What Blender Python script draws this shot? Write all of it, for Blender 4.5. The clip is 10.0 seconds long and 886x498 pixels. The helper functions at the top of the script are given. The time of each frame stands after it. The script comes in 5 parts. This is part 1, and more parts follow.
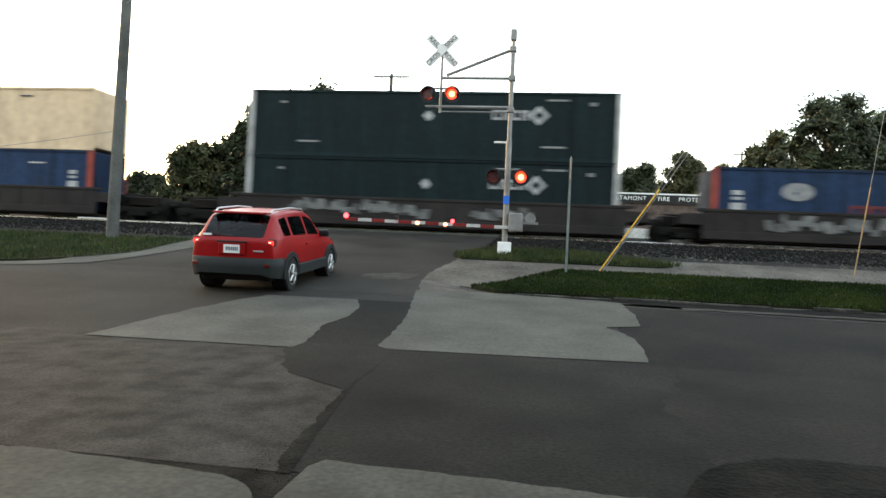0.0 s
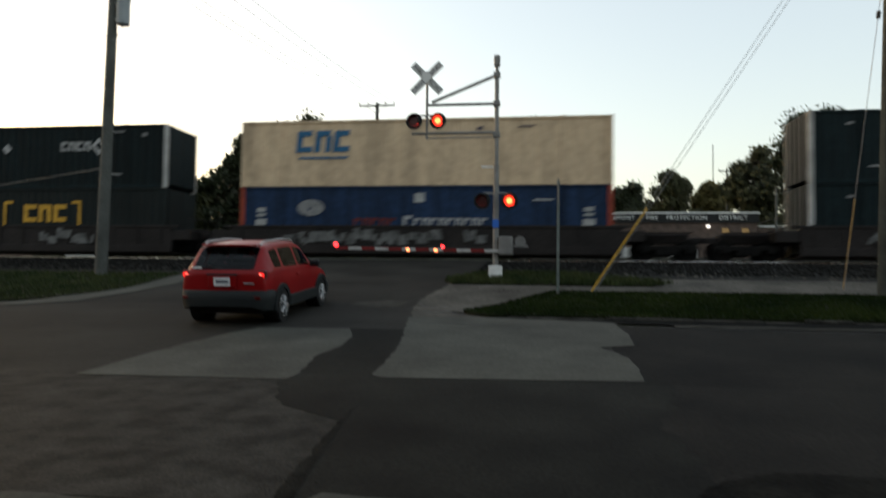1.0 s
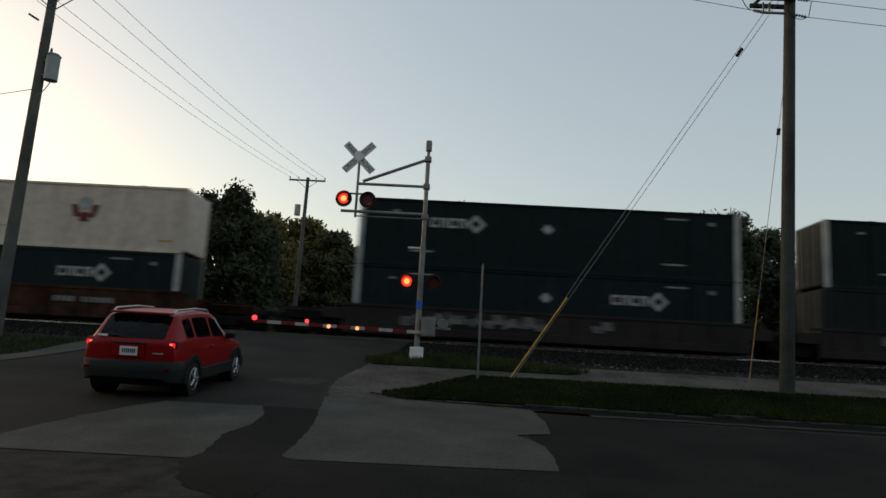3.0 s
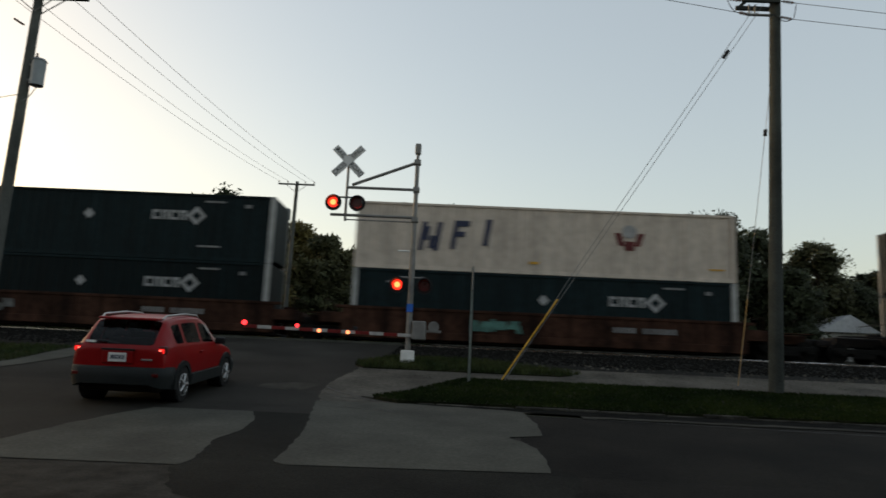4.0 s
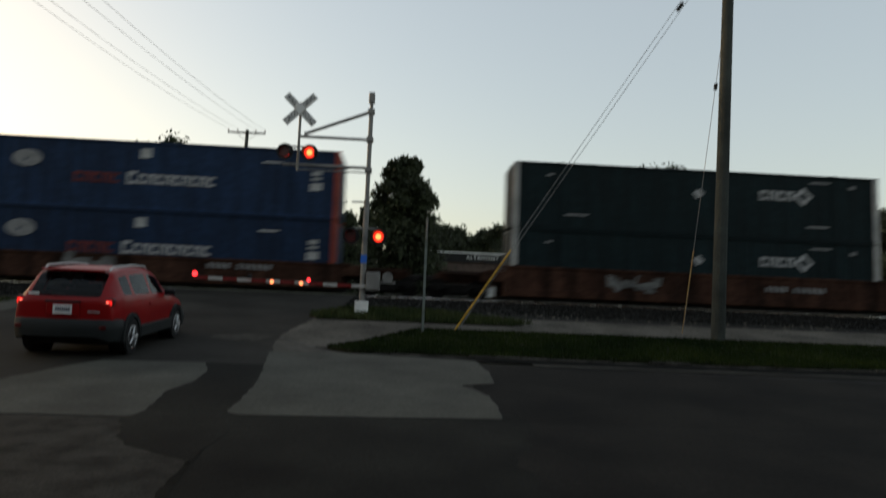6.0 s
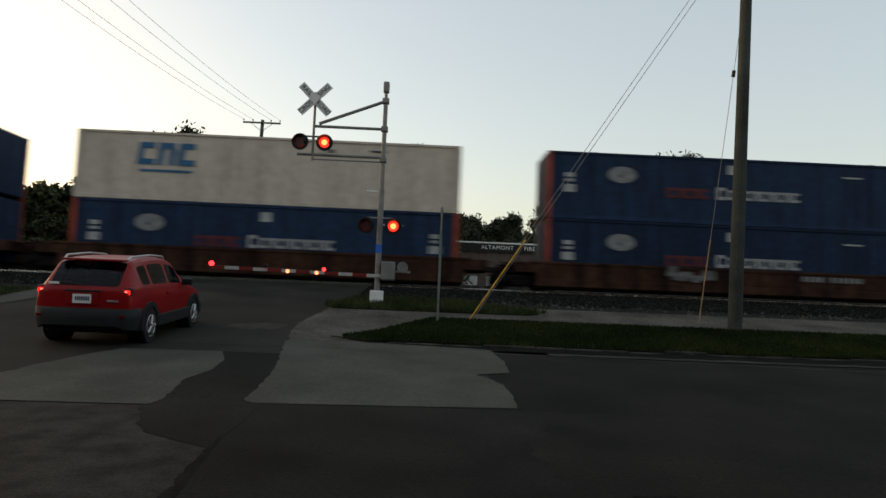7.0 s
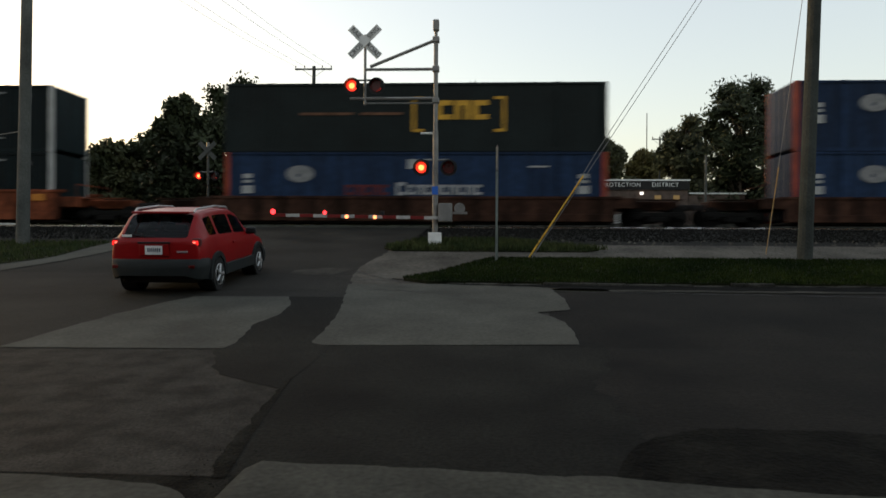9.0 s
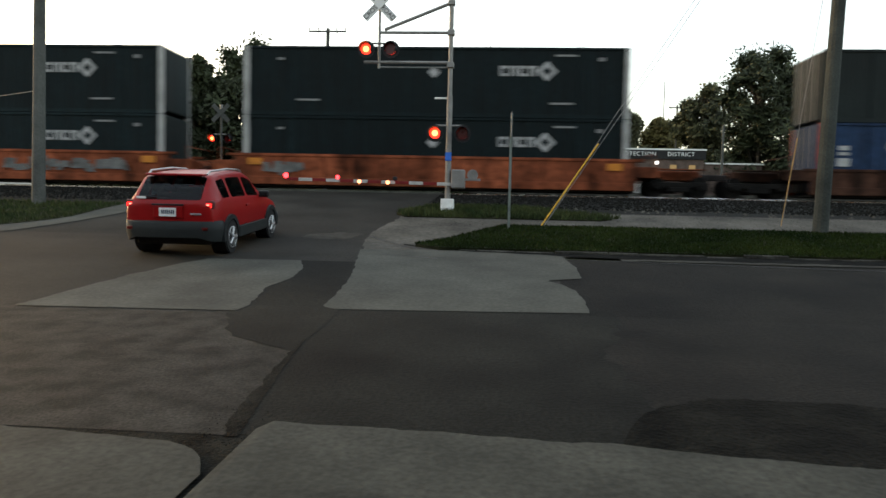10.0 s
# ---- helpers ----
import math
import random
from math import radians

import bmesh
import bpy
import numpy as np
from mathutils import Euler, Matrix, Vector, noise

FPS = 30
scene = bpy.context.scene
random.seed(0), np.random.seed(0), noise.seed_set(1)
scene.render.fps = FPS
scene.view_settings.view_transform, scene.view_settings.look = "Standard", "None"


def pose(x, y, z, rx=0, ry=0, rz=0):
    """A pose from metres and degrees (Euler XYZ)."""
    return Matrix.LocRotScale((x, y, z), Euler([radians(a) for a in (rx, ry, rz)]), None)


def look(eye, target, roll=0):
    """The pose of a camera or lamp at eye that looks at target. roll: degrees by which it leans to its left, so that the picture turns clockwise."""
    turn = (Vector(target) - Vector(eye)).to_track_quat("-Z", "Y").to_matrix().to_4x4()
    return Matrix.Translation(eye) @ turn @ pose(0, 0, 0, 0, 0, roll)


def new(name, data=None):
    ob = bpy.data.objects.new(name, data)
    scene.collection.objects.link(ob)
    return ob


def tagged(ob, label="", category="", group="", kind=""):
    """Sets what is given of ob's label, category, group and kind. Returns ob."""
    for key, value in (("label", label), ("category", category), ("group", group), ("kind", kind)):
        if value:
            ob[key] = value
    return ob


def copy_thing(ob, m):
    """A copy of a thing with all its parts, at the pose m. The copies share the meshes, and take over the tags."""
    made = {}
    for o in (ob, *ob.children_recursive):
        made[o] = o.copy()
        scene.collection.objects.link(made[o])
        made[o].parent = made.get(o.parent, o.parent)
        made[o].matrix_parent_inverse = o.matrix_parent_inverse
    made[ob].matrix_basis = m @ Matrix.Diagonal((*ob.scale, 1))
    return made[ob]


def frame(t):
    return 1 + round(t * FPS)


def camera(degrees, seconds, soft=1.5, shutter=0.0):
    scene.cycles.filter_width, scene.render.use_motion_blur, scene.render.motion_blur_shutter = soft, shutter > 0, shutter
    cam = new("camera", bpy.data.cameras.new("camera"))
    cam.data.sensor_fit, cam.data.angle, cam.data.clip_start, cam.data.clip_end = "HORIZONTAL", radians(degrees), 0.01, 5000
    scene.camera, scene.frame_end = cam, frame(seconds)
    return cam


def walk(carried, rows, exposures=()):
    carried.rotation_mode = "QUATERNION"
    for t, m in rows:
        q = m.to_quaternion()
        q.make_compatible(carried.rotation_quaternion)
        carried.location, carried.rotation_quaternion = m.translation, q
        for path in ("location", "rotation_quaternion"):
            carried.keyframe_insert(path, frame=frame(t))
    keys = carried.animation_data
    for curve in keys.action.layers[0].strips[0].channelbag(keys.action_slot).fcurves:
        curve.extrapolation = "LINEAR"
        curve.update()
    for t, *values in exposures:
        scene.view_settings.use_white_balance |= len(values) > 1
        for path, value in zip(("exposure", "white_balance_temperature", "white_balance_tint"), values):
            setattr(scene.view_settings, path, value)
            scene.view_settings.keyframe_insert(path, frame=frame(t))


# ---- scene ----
cam = camera(64.92, 10.0, soft=1.5, shutter=0.4)
PATH = [
    (0.0, pose(0, 0, 1.6, 90.33, -2.65, 8.66)),
    (0.04, pose(0, 0, 1.6, 90.33, -2.65, 8.66)),
    (0.1, pose(0, 0, 1.6, 87.10, -2.30, 7.50)),
    (0.2, pose(0, 0, 1.6, 87.40, -1.50, 8.10)),
    (0.3, pose(0, 0, 1.6, 89.89, -1.82, 6.24)),
    (0.4, pose(0, 0, 1.6, 89.25, -1.54, 4.90)),
    (0.5, pose(0, 0, 1.6, 89.92, -1.26, 5.06)),
    (0.6, pose(0, 0, 1.6, 90.35, -1.14, 5.46)),
    (0.7, pose(0, 0, 1.6, 94.42, -1.03, 5.42)),
    (0.8, pose(0, 0, 1.6, 94.69, -0.91, 8.58)),
    (0.9, pose(0, 0, 1.6, 93.75, -0.79, 8.80)),
    (1.0, pose(0, 0, 1.6, 92.46, -0.67, 7.95)),
    (1.1, pose(0, 0, 1.6, 91.16, -0.70, 6.64)),
    (1.2, pose(0, 0, 1.6, 93.40, -0.45, 4.20)),
    (1.3, pose(0, 0, 1.6, 93.14, -0.77, 4.95)),
    (1.4, pose(0, 0, 1.6, 93.27, -0.80, 6.26)),
    (1.5, pose(0, 0, 1.6, 93.74, -0.84, 7.36)),
    (1.6, pose(0, 0, 1.6, 94.64, -1.22, 8.72)),
    (1.7, pose(0, 0, 1.6, 95.35, -1.60, 9.18)),
    (1.8, pose(0, 0, 1.6, 95.36, -1.99, 8.79)),
    (1.9, pose(0, 0, 1.6, 95.37, -2.37, 8.68)),
    (2.0, pose(0, 0, 1.6, 98.04, -2.75, 8.98)),
    (2.1, pose(0, 0, 1.6, 98.73, -3.06, 7.70)),
    (2.2, pose(0, 0, 1.6, 99.53, -3.37, 6.74)),
    (2.3, pose(0, 0, 1.6, 99.63, -3.68, 5.59)),
    (2.4, pose(0, 0, 1.6, 100.27, -4.00, 4.73)),
    (2.5, pose(0, 0, 1.6, 100.56, -4.31, 3.40)),
    (2.6, pose(0, 0, 1.6, 99.91, -4.19, 2.80)),
    (2.7, pose(0, 0, 1.6, 99.60, -3.80, 2.05)),
    (3.8, pose(0, 0, 1.6, 98.97, -2.84, 1.08)),
    (3.9, pose(0, 0, 1.6, 99.45, -2.73, 1.15)),
    (4.0, pose(0, 0, 1.6, 99.55, -2.61, 0.73)),
    (4.1, pose(0, 0, 1.6, 99.47, -2.48, -0.57)),
    (4.4, pose(0, 0, 1.6, 99.84, -2.09, -1.81)),
    (4.5, pose(0, 0, 1.6, 100.16, -1.95, -1.81)),
    (4.7, pose(0, 0, 1.6, 100.59, -2.04, -2.05)),
    (5.0, pose(0, 0, 1.6, 100.94, -2.16, -2.25)),
    (5.2, pose(0, 0, 1.6, 101.00, -2.10, -3.08)),
    (5.3, pose(0, 0, 1.6, 100.84, -1.56, -3.39)),
    (5.5, pose(0, 0, 1.6, 100.69, -1.16, -3.67)),
    (5.8, pose(0, 0, 1.6, 98.65, -1.83, -4.74)),
    (5.9, pose(0, 0, 1.6, 97.80, -2.05, -4.10)),
    (6.0, pose(0, 0, 1.6, 95.69, -2.28, -3.03)),
    (6.2, pose(0, 0, 1.6, 94.31, -2.28, -3.02)),
    (7.3, pose(0, 0, 1.6, 94.88, -2.32, -1.55)),
    (7.5, pose(0, 0, 1.6, 94.41, -2.32, -1.70)),
    (7.7, pose(0, 0, 1.6, 94.56, -1.86, -1.86)),
    (7.8, pose(0, 0, 1.6, 95.64, -1.75, -1.25)),
    (7.9, pose(0, 0, 1.6, 96.53, -1.40, -0.45)),
    (8.0, pose(0, 0, 1.6, 97.38, -1.17, 0.33)),
    (8.2, pose(0, 0, 1.6, 97.05, -1.31, 0.96)),
    (8.3, pose(0, 0, 1.6, 96.26, -1.38, 0.77)),
    (8.4, pose(0, 0, 1.6, 95.08, -1.45, 0.46)),
    (8.5, pose(0, 0, 1.6, 94.63, -1.53, 0.53)),
    (8.6, pose(0, 0, 1.6, 94.17, -1.29, 1.04)),
    (8.8, pose(0, 0, 1.6, 91.50, -0.81, 2.28)),
    (9.0, pose(0, 0, 1.6, 89.78, -0.34, 2.99)),
    (9.2, pose(0, 0, 1.6, 88.95, -0.82, 2.78)),
    (9.4, pose(0, 0, 1.6, 88.16, -1.31, 2.67)),
    (9.5, pose(0, 0, 1.6, 87.85, -1.55, 2.40)),
    (9.6, pose(0, 0, 1.6, 88.38, -1.50, 2.83)),
    (9.8, pose(0, 0, 1.6, 87.17, -1.39, 3.36)),
    (10.0, pose(0, 0, 1.6, 87.01, -1.29, 4.00)),
]
WB = 6700
EXPOSURE = [(0.0, 3.08, WB, 12), (0.5, 2.2, WB, 12), (1.0, 1.5, WB, 12), (1.5, 1.25, 6850, 12), (2.0, 1.25, WB, 12), (2.5, 0.75, 6450, 12), (3.2, 0.85, 6600, 12), (4.5, 1.05, WB, 12), (6.0, 1.0, WB, 12), (7.5, 1.25, 6850, 14), (9.0, 1.4, 6850, 14), (9.5, 1.95, WB, 12), (10.0, 2.28, WB, 12)]
walk(cam, PATH, EXPOSURE)

# ---- world and sun ----
world = bpy.data.worlds.new("evening_sky")
scene.world = world
world.use_nodes = True
sky = world.node_tree.nodes.new("ShaderNodeTexSky")
sky.sky_type, sky.sun_disc = "NISHITA", False
sky.sun_elevation, sky.sun_rotation = radians(5.0), radians(-62)
sky.air_density, sky.dust_density, sky.ozone_density = 1.0, 2.6, 0.8
veil = world.node_tree.nodes.new("ShaderNodeMix")  # even high haze over the whole sky
veil.data_type, veil.blend_type = "RGBA", "ADD"
veil.inputs[0].default_value = 1.0
veil.inputs[7].default_value = (1.07, 1.17, 1.235, 1)
world.node_tree.links.new(sky.outputs[0], veil.inputs[6])
world.node_tree.links.new(veil.outputs[2], world.node_tree.nodes["Background"].inputs[0])
world.node_tree.nodes["Background"].inputs[1].default_value = 0.12
sun = new("sun", bpy.data.lights.new("sun", "SUN"))
sun.data.energy, sun.data.angle, sun.data.color = 0.3, radians(12), (1.0, 0.82, 0.62)
sun.matrix_world = look((-70, 37, 8.9), (0, 0, 2))


# ---- materials ----
def mat(name, color, rough=0.6, metal=0.0, vary=0.25, scale=3.0, fine=40.0, bump=0.1, tint=None, island=0.0, coat=0.0, spec=0.2, each=0.0, streak=1.0):
    """A surface with stains at one scale, grain at a finer one, and relief."""
    m = bpy.data.materials.new(name)
    m.use_nodes = True
    nt, N = m.node_tree, m.node_tree.nodes
    b = N["Principled BSDF"]
    tc = N.new("ShaderNodeTexCoord")
    big, small = N.new("ShaderNodeTexNoise"), N.new("ShaderNodeTexNoise")
    big.inputs["Scale"].default_value, big.inputs["Detail"].default_value = scale, 5
    small.inputs["Scale"].default_value, small.inputs["Detail"].default_value = fine, 3
    for n in (big, small):
        nt.links.new(tc.outputs["Object"], n.inputs["Vector"])
    if streak != 1.0:
        mp = N.new("ShaderNodeMapping")
        mp.inputs["Scale"].default_value = (1, 1, streak)
        nt.links.new(tc.outputs["Object"], mp.inputs["Vector"])
        nt.links.new(mp.outputs[0], big.inputs["Vector"])
    ramp = N.new("ShaderNodeValToRGB")
    lo = [c * (1 - vary) for c in color]
    hi = list(tint) if tint else [min(1, c * (1 + vary)) for c in color]
    ramp.color_ramp.elements[0].position, ramp.color_ramp.elements[1].position = 0.3, 0.7
    ramp.color_ramp.elements[0].color, ramp.color_ramp.elements[1].color = (*lo, 1), (*hi, 1)
    nt.links.new(big.outputs[0], ramp.inputs[0])
    mix = N.new("ShaderNodeMix")
    mix.data_type, mix.blend_type = "RGBA", "OVERLAY"
    mix.inputs[0].default_value = min(1.0, vary * 1.6)
    nt.links.new(ramp.outputs[0], mix.inputs[6])
    nt.links.new(small.outputs[0], mix.inputs[7])
    out = mix.outputs[2]
    if island:
        geo, hsv = N.new("ShaderNodeNewGeometry"), N.new("ShaderNodeHueSaturation")
        mr = N.new("ShaderNodeMapRange")
        mr.inputs[3].default_value, mr.inputs[4].default_value = 1 - island, 1 + island
        nt.links.new(geo.outputs["Random Per Island"], mr.inputs[0])
        nt.links.new(mr.outputs[0], hsv.inputs["Value"])
        nt.links.new(out, hsv.inputs["Color"])
        out = hsv.outputs[0]
    if each:
        info, hs2, m2 = N.new("ShaderNodeObjectInfo"), N.new("ShaderNodeHueSaturation"), N.new("ShaderNodeMapRange")
        m2.inputs[3].default_value, m2.inputs[4].default_value = 1 - each, 1 + each
        nt.links.new(info.outputs["Random"], m2.inputs[0])
        nt.links.new(m2.outputs[0], hs2.inputs["Value"])
        nt.links.new(out, hs2.inputs["Color"])
        out = hs2.outputs[0]
    nt.links.new(out, b.inputs["Base Color"])
    b.inputs["Metallic"].default_value, b.inputs["Coat Weight"].default_value = metal, coat
    b.inputs["Specular IOR Level"].default_value = spec
    rr = N.new("ShaderNodeMapRange")
    rr.inputs[3].default_value, rr.inputs[4].default_value = max(0.03, rough - 0.1), min(1, rough + 0.1)
    nt.links.new(big.outputs[0], rr.inputs[0])
    nt.links.new(rr.outputs[0], b.inputs["Roughness"])
    if bump:
        bp = N.new("ShaderNodeBump")
        bp.inputs["Strength"].default_value, bp.inputs["Distance"].default_value = bump, 0.02
        nt.links.new(small.outputs[0], bp.inputs["Height"])
        nt.links.new(bp.outputs[0], b.inputs["Normal"])
    return m


def glow(name, color, strength):
    m = bpy.data.materials.new(name)
    m.use_nodes = True
    b = m.node_tree.nodes["Principled BSDF"]
    b.inputs["Base Color"].default_value = (*[c * 0.5 for c in color], 1)
    b.inputs["Emission Color"].default_value, b.inputs["Emission Strength"].default_value = (*color, 1), strength
    return m


ASPHALT = mat("worn_asphalt", (0.0205, 0.0200, 0.0173), 0.9, vary=0.5, scale=0.45, fine=30, bump=0.5, spec=0.1)
ASPHALT_ROUGH = mat("exposed_aggregate_asphalt", (0.0240, 0.0230, 0.0200), 0.95, vary=0.6, scale=3.0, fine=40, bump=0.35, spec=0.1)
ASPHALT_MID = mat("darker_brownish_worn_asphalt", (0.0112, 0.0105, 0.0090), 0.9, vary=0.55, scale=0.8, fine=28, bump=0.5, spec=0.08)
ASPHALT_PALE = mat("pale_worn_asphalt", (0.034, 0.033, 0.0276), 0.9, vary=0.5, scale=2.0, fine=28, bump=0.5, spec=0.1)
DIRT = mat("dark_packed_dirt", (0.0085, 0.0086, 0.0072), 0.95, vary=0.8, scale=4.0, fine=34, bump=0.8, spec=0.05)
MUCK = mat("wet_gutter_muck", (0.0042, 0.0044, 0.0038), 0.95, vary=0.8, scale=3.0, fine=30, bump=0.8, spec=0.05)
CRUMBLE = mat("crumbled_asphalt", (0.0078, 0.0077, 0.0064), 0.95, vary=0.8, scale=3.0, fine=22, bump=1.0, island=0.4, spec=0.05)
ASPHALT_DARK = mat("dark_asphalt_patch", (0.0100, 0.0104, 0.0088), 0.9, vary=0.7, scale=0.7, fine=30, bump=0.4, spec=0.08)
CONCRETE = mat("weathered_concrete", (0.057, 0.058, 0.0492), 0.85, vary=0.28, scale=1.1, fine=18, bump=0.12, spec=0.1)
APRON = mat("grimy_concrete_slab", (0.044, 0.0455, 0.0386), 0.85, vary=0.35, scale=1.3, fine=20, bump=0.15, spec=0.08)
KERB = mat("kerb_concrete", (0.050, 0.048, 0.0405), 0.85, vary=0.75, scale=1.8, fine=20, bump=0.3, spec=0.1)
GRAVEL = mat("gravel", (0.068, 0.064, 0.0543), 0.95, vary=0.4, scale=0.8, fine=10, bump=1.0, spec=0.1)
BALLAST = mat("ballast", (0.0078, 0.0078, 0.0068), 0.95, vary=0.4, scale=1.0, fine=9, bump=1.0, island=0.5, spec=0.08)
SOIL = mat("grassy_soil", (0.013, 0.019, 0.0075), 0.95, vary=0.5, scale=0.5, fine=9, bump=1.0, tint=(0.027, 0.028, 0.013), spec=0.1)
GRASS = mat("grass_blades", (0.0105, 0.0245, 0.0045), 0.8, vary=0.4, scale=0.5, fine=5, bump=0, tint=(0.024, 0.037, 0.0082), island=0.4, spec=0.06)
WEED = mat("dry_weeds", (0.02, 0.042, 0.011), 0.7, vary=0.4, scale=0.8, fine=5, bump=0, tint=(0.045, 0.055, 0.018), island=0.4, spec=0.1)
STEEL = mat("rail_steel", (0.70, 0.68, 0.66), 0.25, 0.9, vary=0.12, scale=2, bump=0.02)
RUST = mat("rusty_steel", (0.13, 0.065, 0.04), 0.8, 0.2, vary=0.4, scale=2, fine=25, bump=0.2)
GALV = mat("galvanised_steel", (0.195, 0.19, 0.18), 0.55, 0.3, vary=0.2, scale=4, fine=30, bump=0.06)
# pole wood twice: paler with sky glare in its colour, and darker without
WOODPOLE = mat("weathered_pole_wood", (0.076, 0.079, 0.072), 0.85, vary=0.35, scale=1.2, fine=25, bump=0.4)
WOODDARK = mat("darker_pole_wood", (0.044, 0.049, 0.044), 0.85, vary=0.35, scale=1.2, fine=25, bump=0.4, spec=0.1)
TIMBER = mat("crosstie_timber", (0.06, 0.045, 0.035), 0.9, vary=0.35, scale=2, fine=20, bump=0.4)
BLACK = mat("black_paint", (0.012, 0.012, 0.013), 0.5, vary=0.3, scale=4, bump=0.05)
WIRE = mat("wire", (0.20, 0.20, 0.20), 0.6, vary=0.2, bump=0)
WHITE = mat("white_paint", (0.74, 0.74, 0.71), 0.5, vary=0.12, scale=3, bump=0.05)
SIGNWHITE = mat("reflective_white_sheet", (0.56, 0.56, 0.55), 0.35, vary=0.08, scale=5, bump=0)
REDSTRIPE = mat("red_sheeting", (0.15, 0.012, 0.011), 0.5, vary=0.2, scale=5, bump=0)
GATEWHITE = mat("grimy_white_sheeting", (0.36, 0.35, 0.33), 0.5, vary=0.25, scale=6, bump=0)
YELLOW = mat("yellow_plastic", (0.56, 0.33, 0.035), 0.5, vary=0.25, scale=4, bump=0.05)
YELLOW_FADED = mat("faded_yellow_plastic", (0.34, 0.22, 0.09), 0.6, vary=0.3, scale=3, bump=0.05)
BLUESIGN = mat("blue_sign", (0.03, 0.13, 0.5), 0.45, vary=0.1, bump=0)
POSTGREEN = mat("green_steel_post", (0.19, 0.22, 0.20), 0.5, 0.4, vary=0.25, bump=0.1)
INSUL = mat("brown_porcelain", (0.09, 0.05, 0.035), 0.25, vary=0.2, bump=0)
TRANSF = mat("grey_transformer_paint", (0.22, 0.24, 0.25), 0.45, 0.2, vary=0.15, bump=0.05)
RED_LIT = glow("lit_red_lens", (1.0, 0.03, 0.012), 0.8)
RED_HOT = glow("lit_lamp_core", (1.0, 0.17, 0.045), 2.2)
# colour of the car's reflectors and of the discs that imitate unlit lenses
RED_DIM = mat("dark_red_lens", (0.085, 0.005, 0.004), 0.3, vary=0.2, bump=0, spec=0.3)
GATE_RED = glow("gate_lamp_red", (1.0, 0.028, 0.032), 1.9)
TAIL_HOT = glow("brake_lamp_core", (1.0, 0.13, 0.09), 1.3)
GATE_AMBER = glow("gate_lamp_amber", (1.0, 0.24, 0.09), 1.5)
TAIL_LIT = glow("brake_lamp", (1.0, 0.022, 0.018), 0.48)

YARD_LIT = glow("yard_lamp", (1.0, 0.95, 0.85), 0.6)
WARM_LIT = glow("window_light", (0.30, 0.19, 0.07), 0.16)
LEAF = mat("leaves", (0.042, 0.052, 0.021), 0.75, vary=0.4, scale=0.25, fine=3, bump=0, tint=(0.074, 0.072, 0.031), island=0.35)
LEAF_DARK = mat("dark_leaves", (0.027, 0.034, 0.015), 0.75, vary=0.4, scale=0.25, fine=3, bump=0, island=0.35)
LEAF_FALL = mat("yellowing_leaves", (0.090, 0.086, 0.027), 0.75, vary=0.4, scale=0.25, fine=3, bump=0, tint=(0.135, 0.108, 0.034), island=0.35)
BARK = mat("bark", (0.06, 0.05, 0.04), 0.9, vary=0.4, scale=2, fine=15, bump=0.5)
C_TEAL = mat("dark_blue_container_paint", (0.0048, 0.0107, 0.0122), 0.6, spec=0.10, each=0.35, vary=0.35, scale=2.2, streak=0.15, fine=4, bump=0.04)
C_BLUE = mat("blue_container_paint", (0.0098, 0.0225, 0.052), 0.6, spec=0.12, each=0.35, vary=0.35, scale=2.2, streak=0.15, fine=4, bump=0.04)
C_WHITE = mat("dirty_white_container_paint", (0.46, 0.395, 0.335), 0.6, each=0.06, vary=0.18, scale=1.6, fine=3, streak=0.2, bump=0.03)
C_TAN = mat("tan_stained_container_paint", (0.50, 0.375, 0.25), 0.6, vary=0.2, scale=1.4, fine=3, streak=0.2, bump=0.03)
C_DARK = mat("dark_green_grey_container_paint", (0.009, 0.013, 0.013), 0.6, spec=0.12, vary=0.3, scale=0.6, fine=12, bump=0.08)
C_POST = mat("pale_grey_post_paint", (0.33, 0.33, 0.32), 0.5, vary=0.2, scale=2, bump=0.05)
C_ORANGE = mat("orange_post_paint", (0.24, 0.04, 0.02), 0.5, vary=0.25, scale=2, bump=0.05)
CODE_GREY = mat("faded_white_marking", (0.19, 0.19, 0.19), 0.6, vary=0.3, bump=0)
AMBER_PLATE = mat("amber_reflector", (0.42, 0.15, 0.02), 0.5, vary=0.2, bump=0)
LOGO_WHITE = mat("white_lettering", (0.28, 0.28, 0.28), 0.5, vary=0.25, bump=0)
LOGO_RED = mat("red_lettering", (0.10, 0.018, 0.018), 0.5, vary=0.3, bump=0)
LOGO_BLUE = mat("blue_lettering", (0.02, 0.10, 0.20), 0.5, vary=0.2, bump=0)
LOGO_DARK = mat("dark_lettering", (0.025, 0.03, 0.06), 0.5, vary=0.2, bump=0)
LOGO_GOLD = mat("gold_lettering", (0.50, 0.27, 0.03), 0.5, vary=0.2, bump=0)
GRAFFITI = mat("grey_graffiti_paint", (0.10, 0.10, 0.097), 0.6, vary=0.5, scale=3, bump=0)
GRAFFITI_TEAL = mat("teal_graffiti_paint", (0.06, 0.14, 0.12), 0.6, vary=0.5, scale=3, bump=0)
W_DARK = mat("sooty_well_car_steel", (0.018, 0.015, 0.014), 0.8, vary=0.4, scale=0.8, fine=12, bump=0.15)
TRUCKBLACK = mat("greasy_black_steel", (0.007, 0.0065, 0.006), 0.8, vary=0.5, scale=2, fine=15, bump=0.2, spec=0.1)
W_RED = mat("oxide_red_well_car_paint", (0.034, 0.0158, 0.0102), 0.85, vary=0.75, scale=1.6, streak=0.25, fine=5, bump=0.15, spec=0.1)
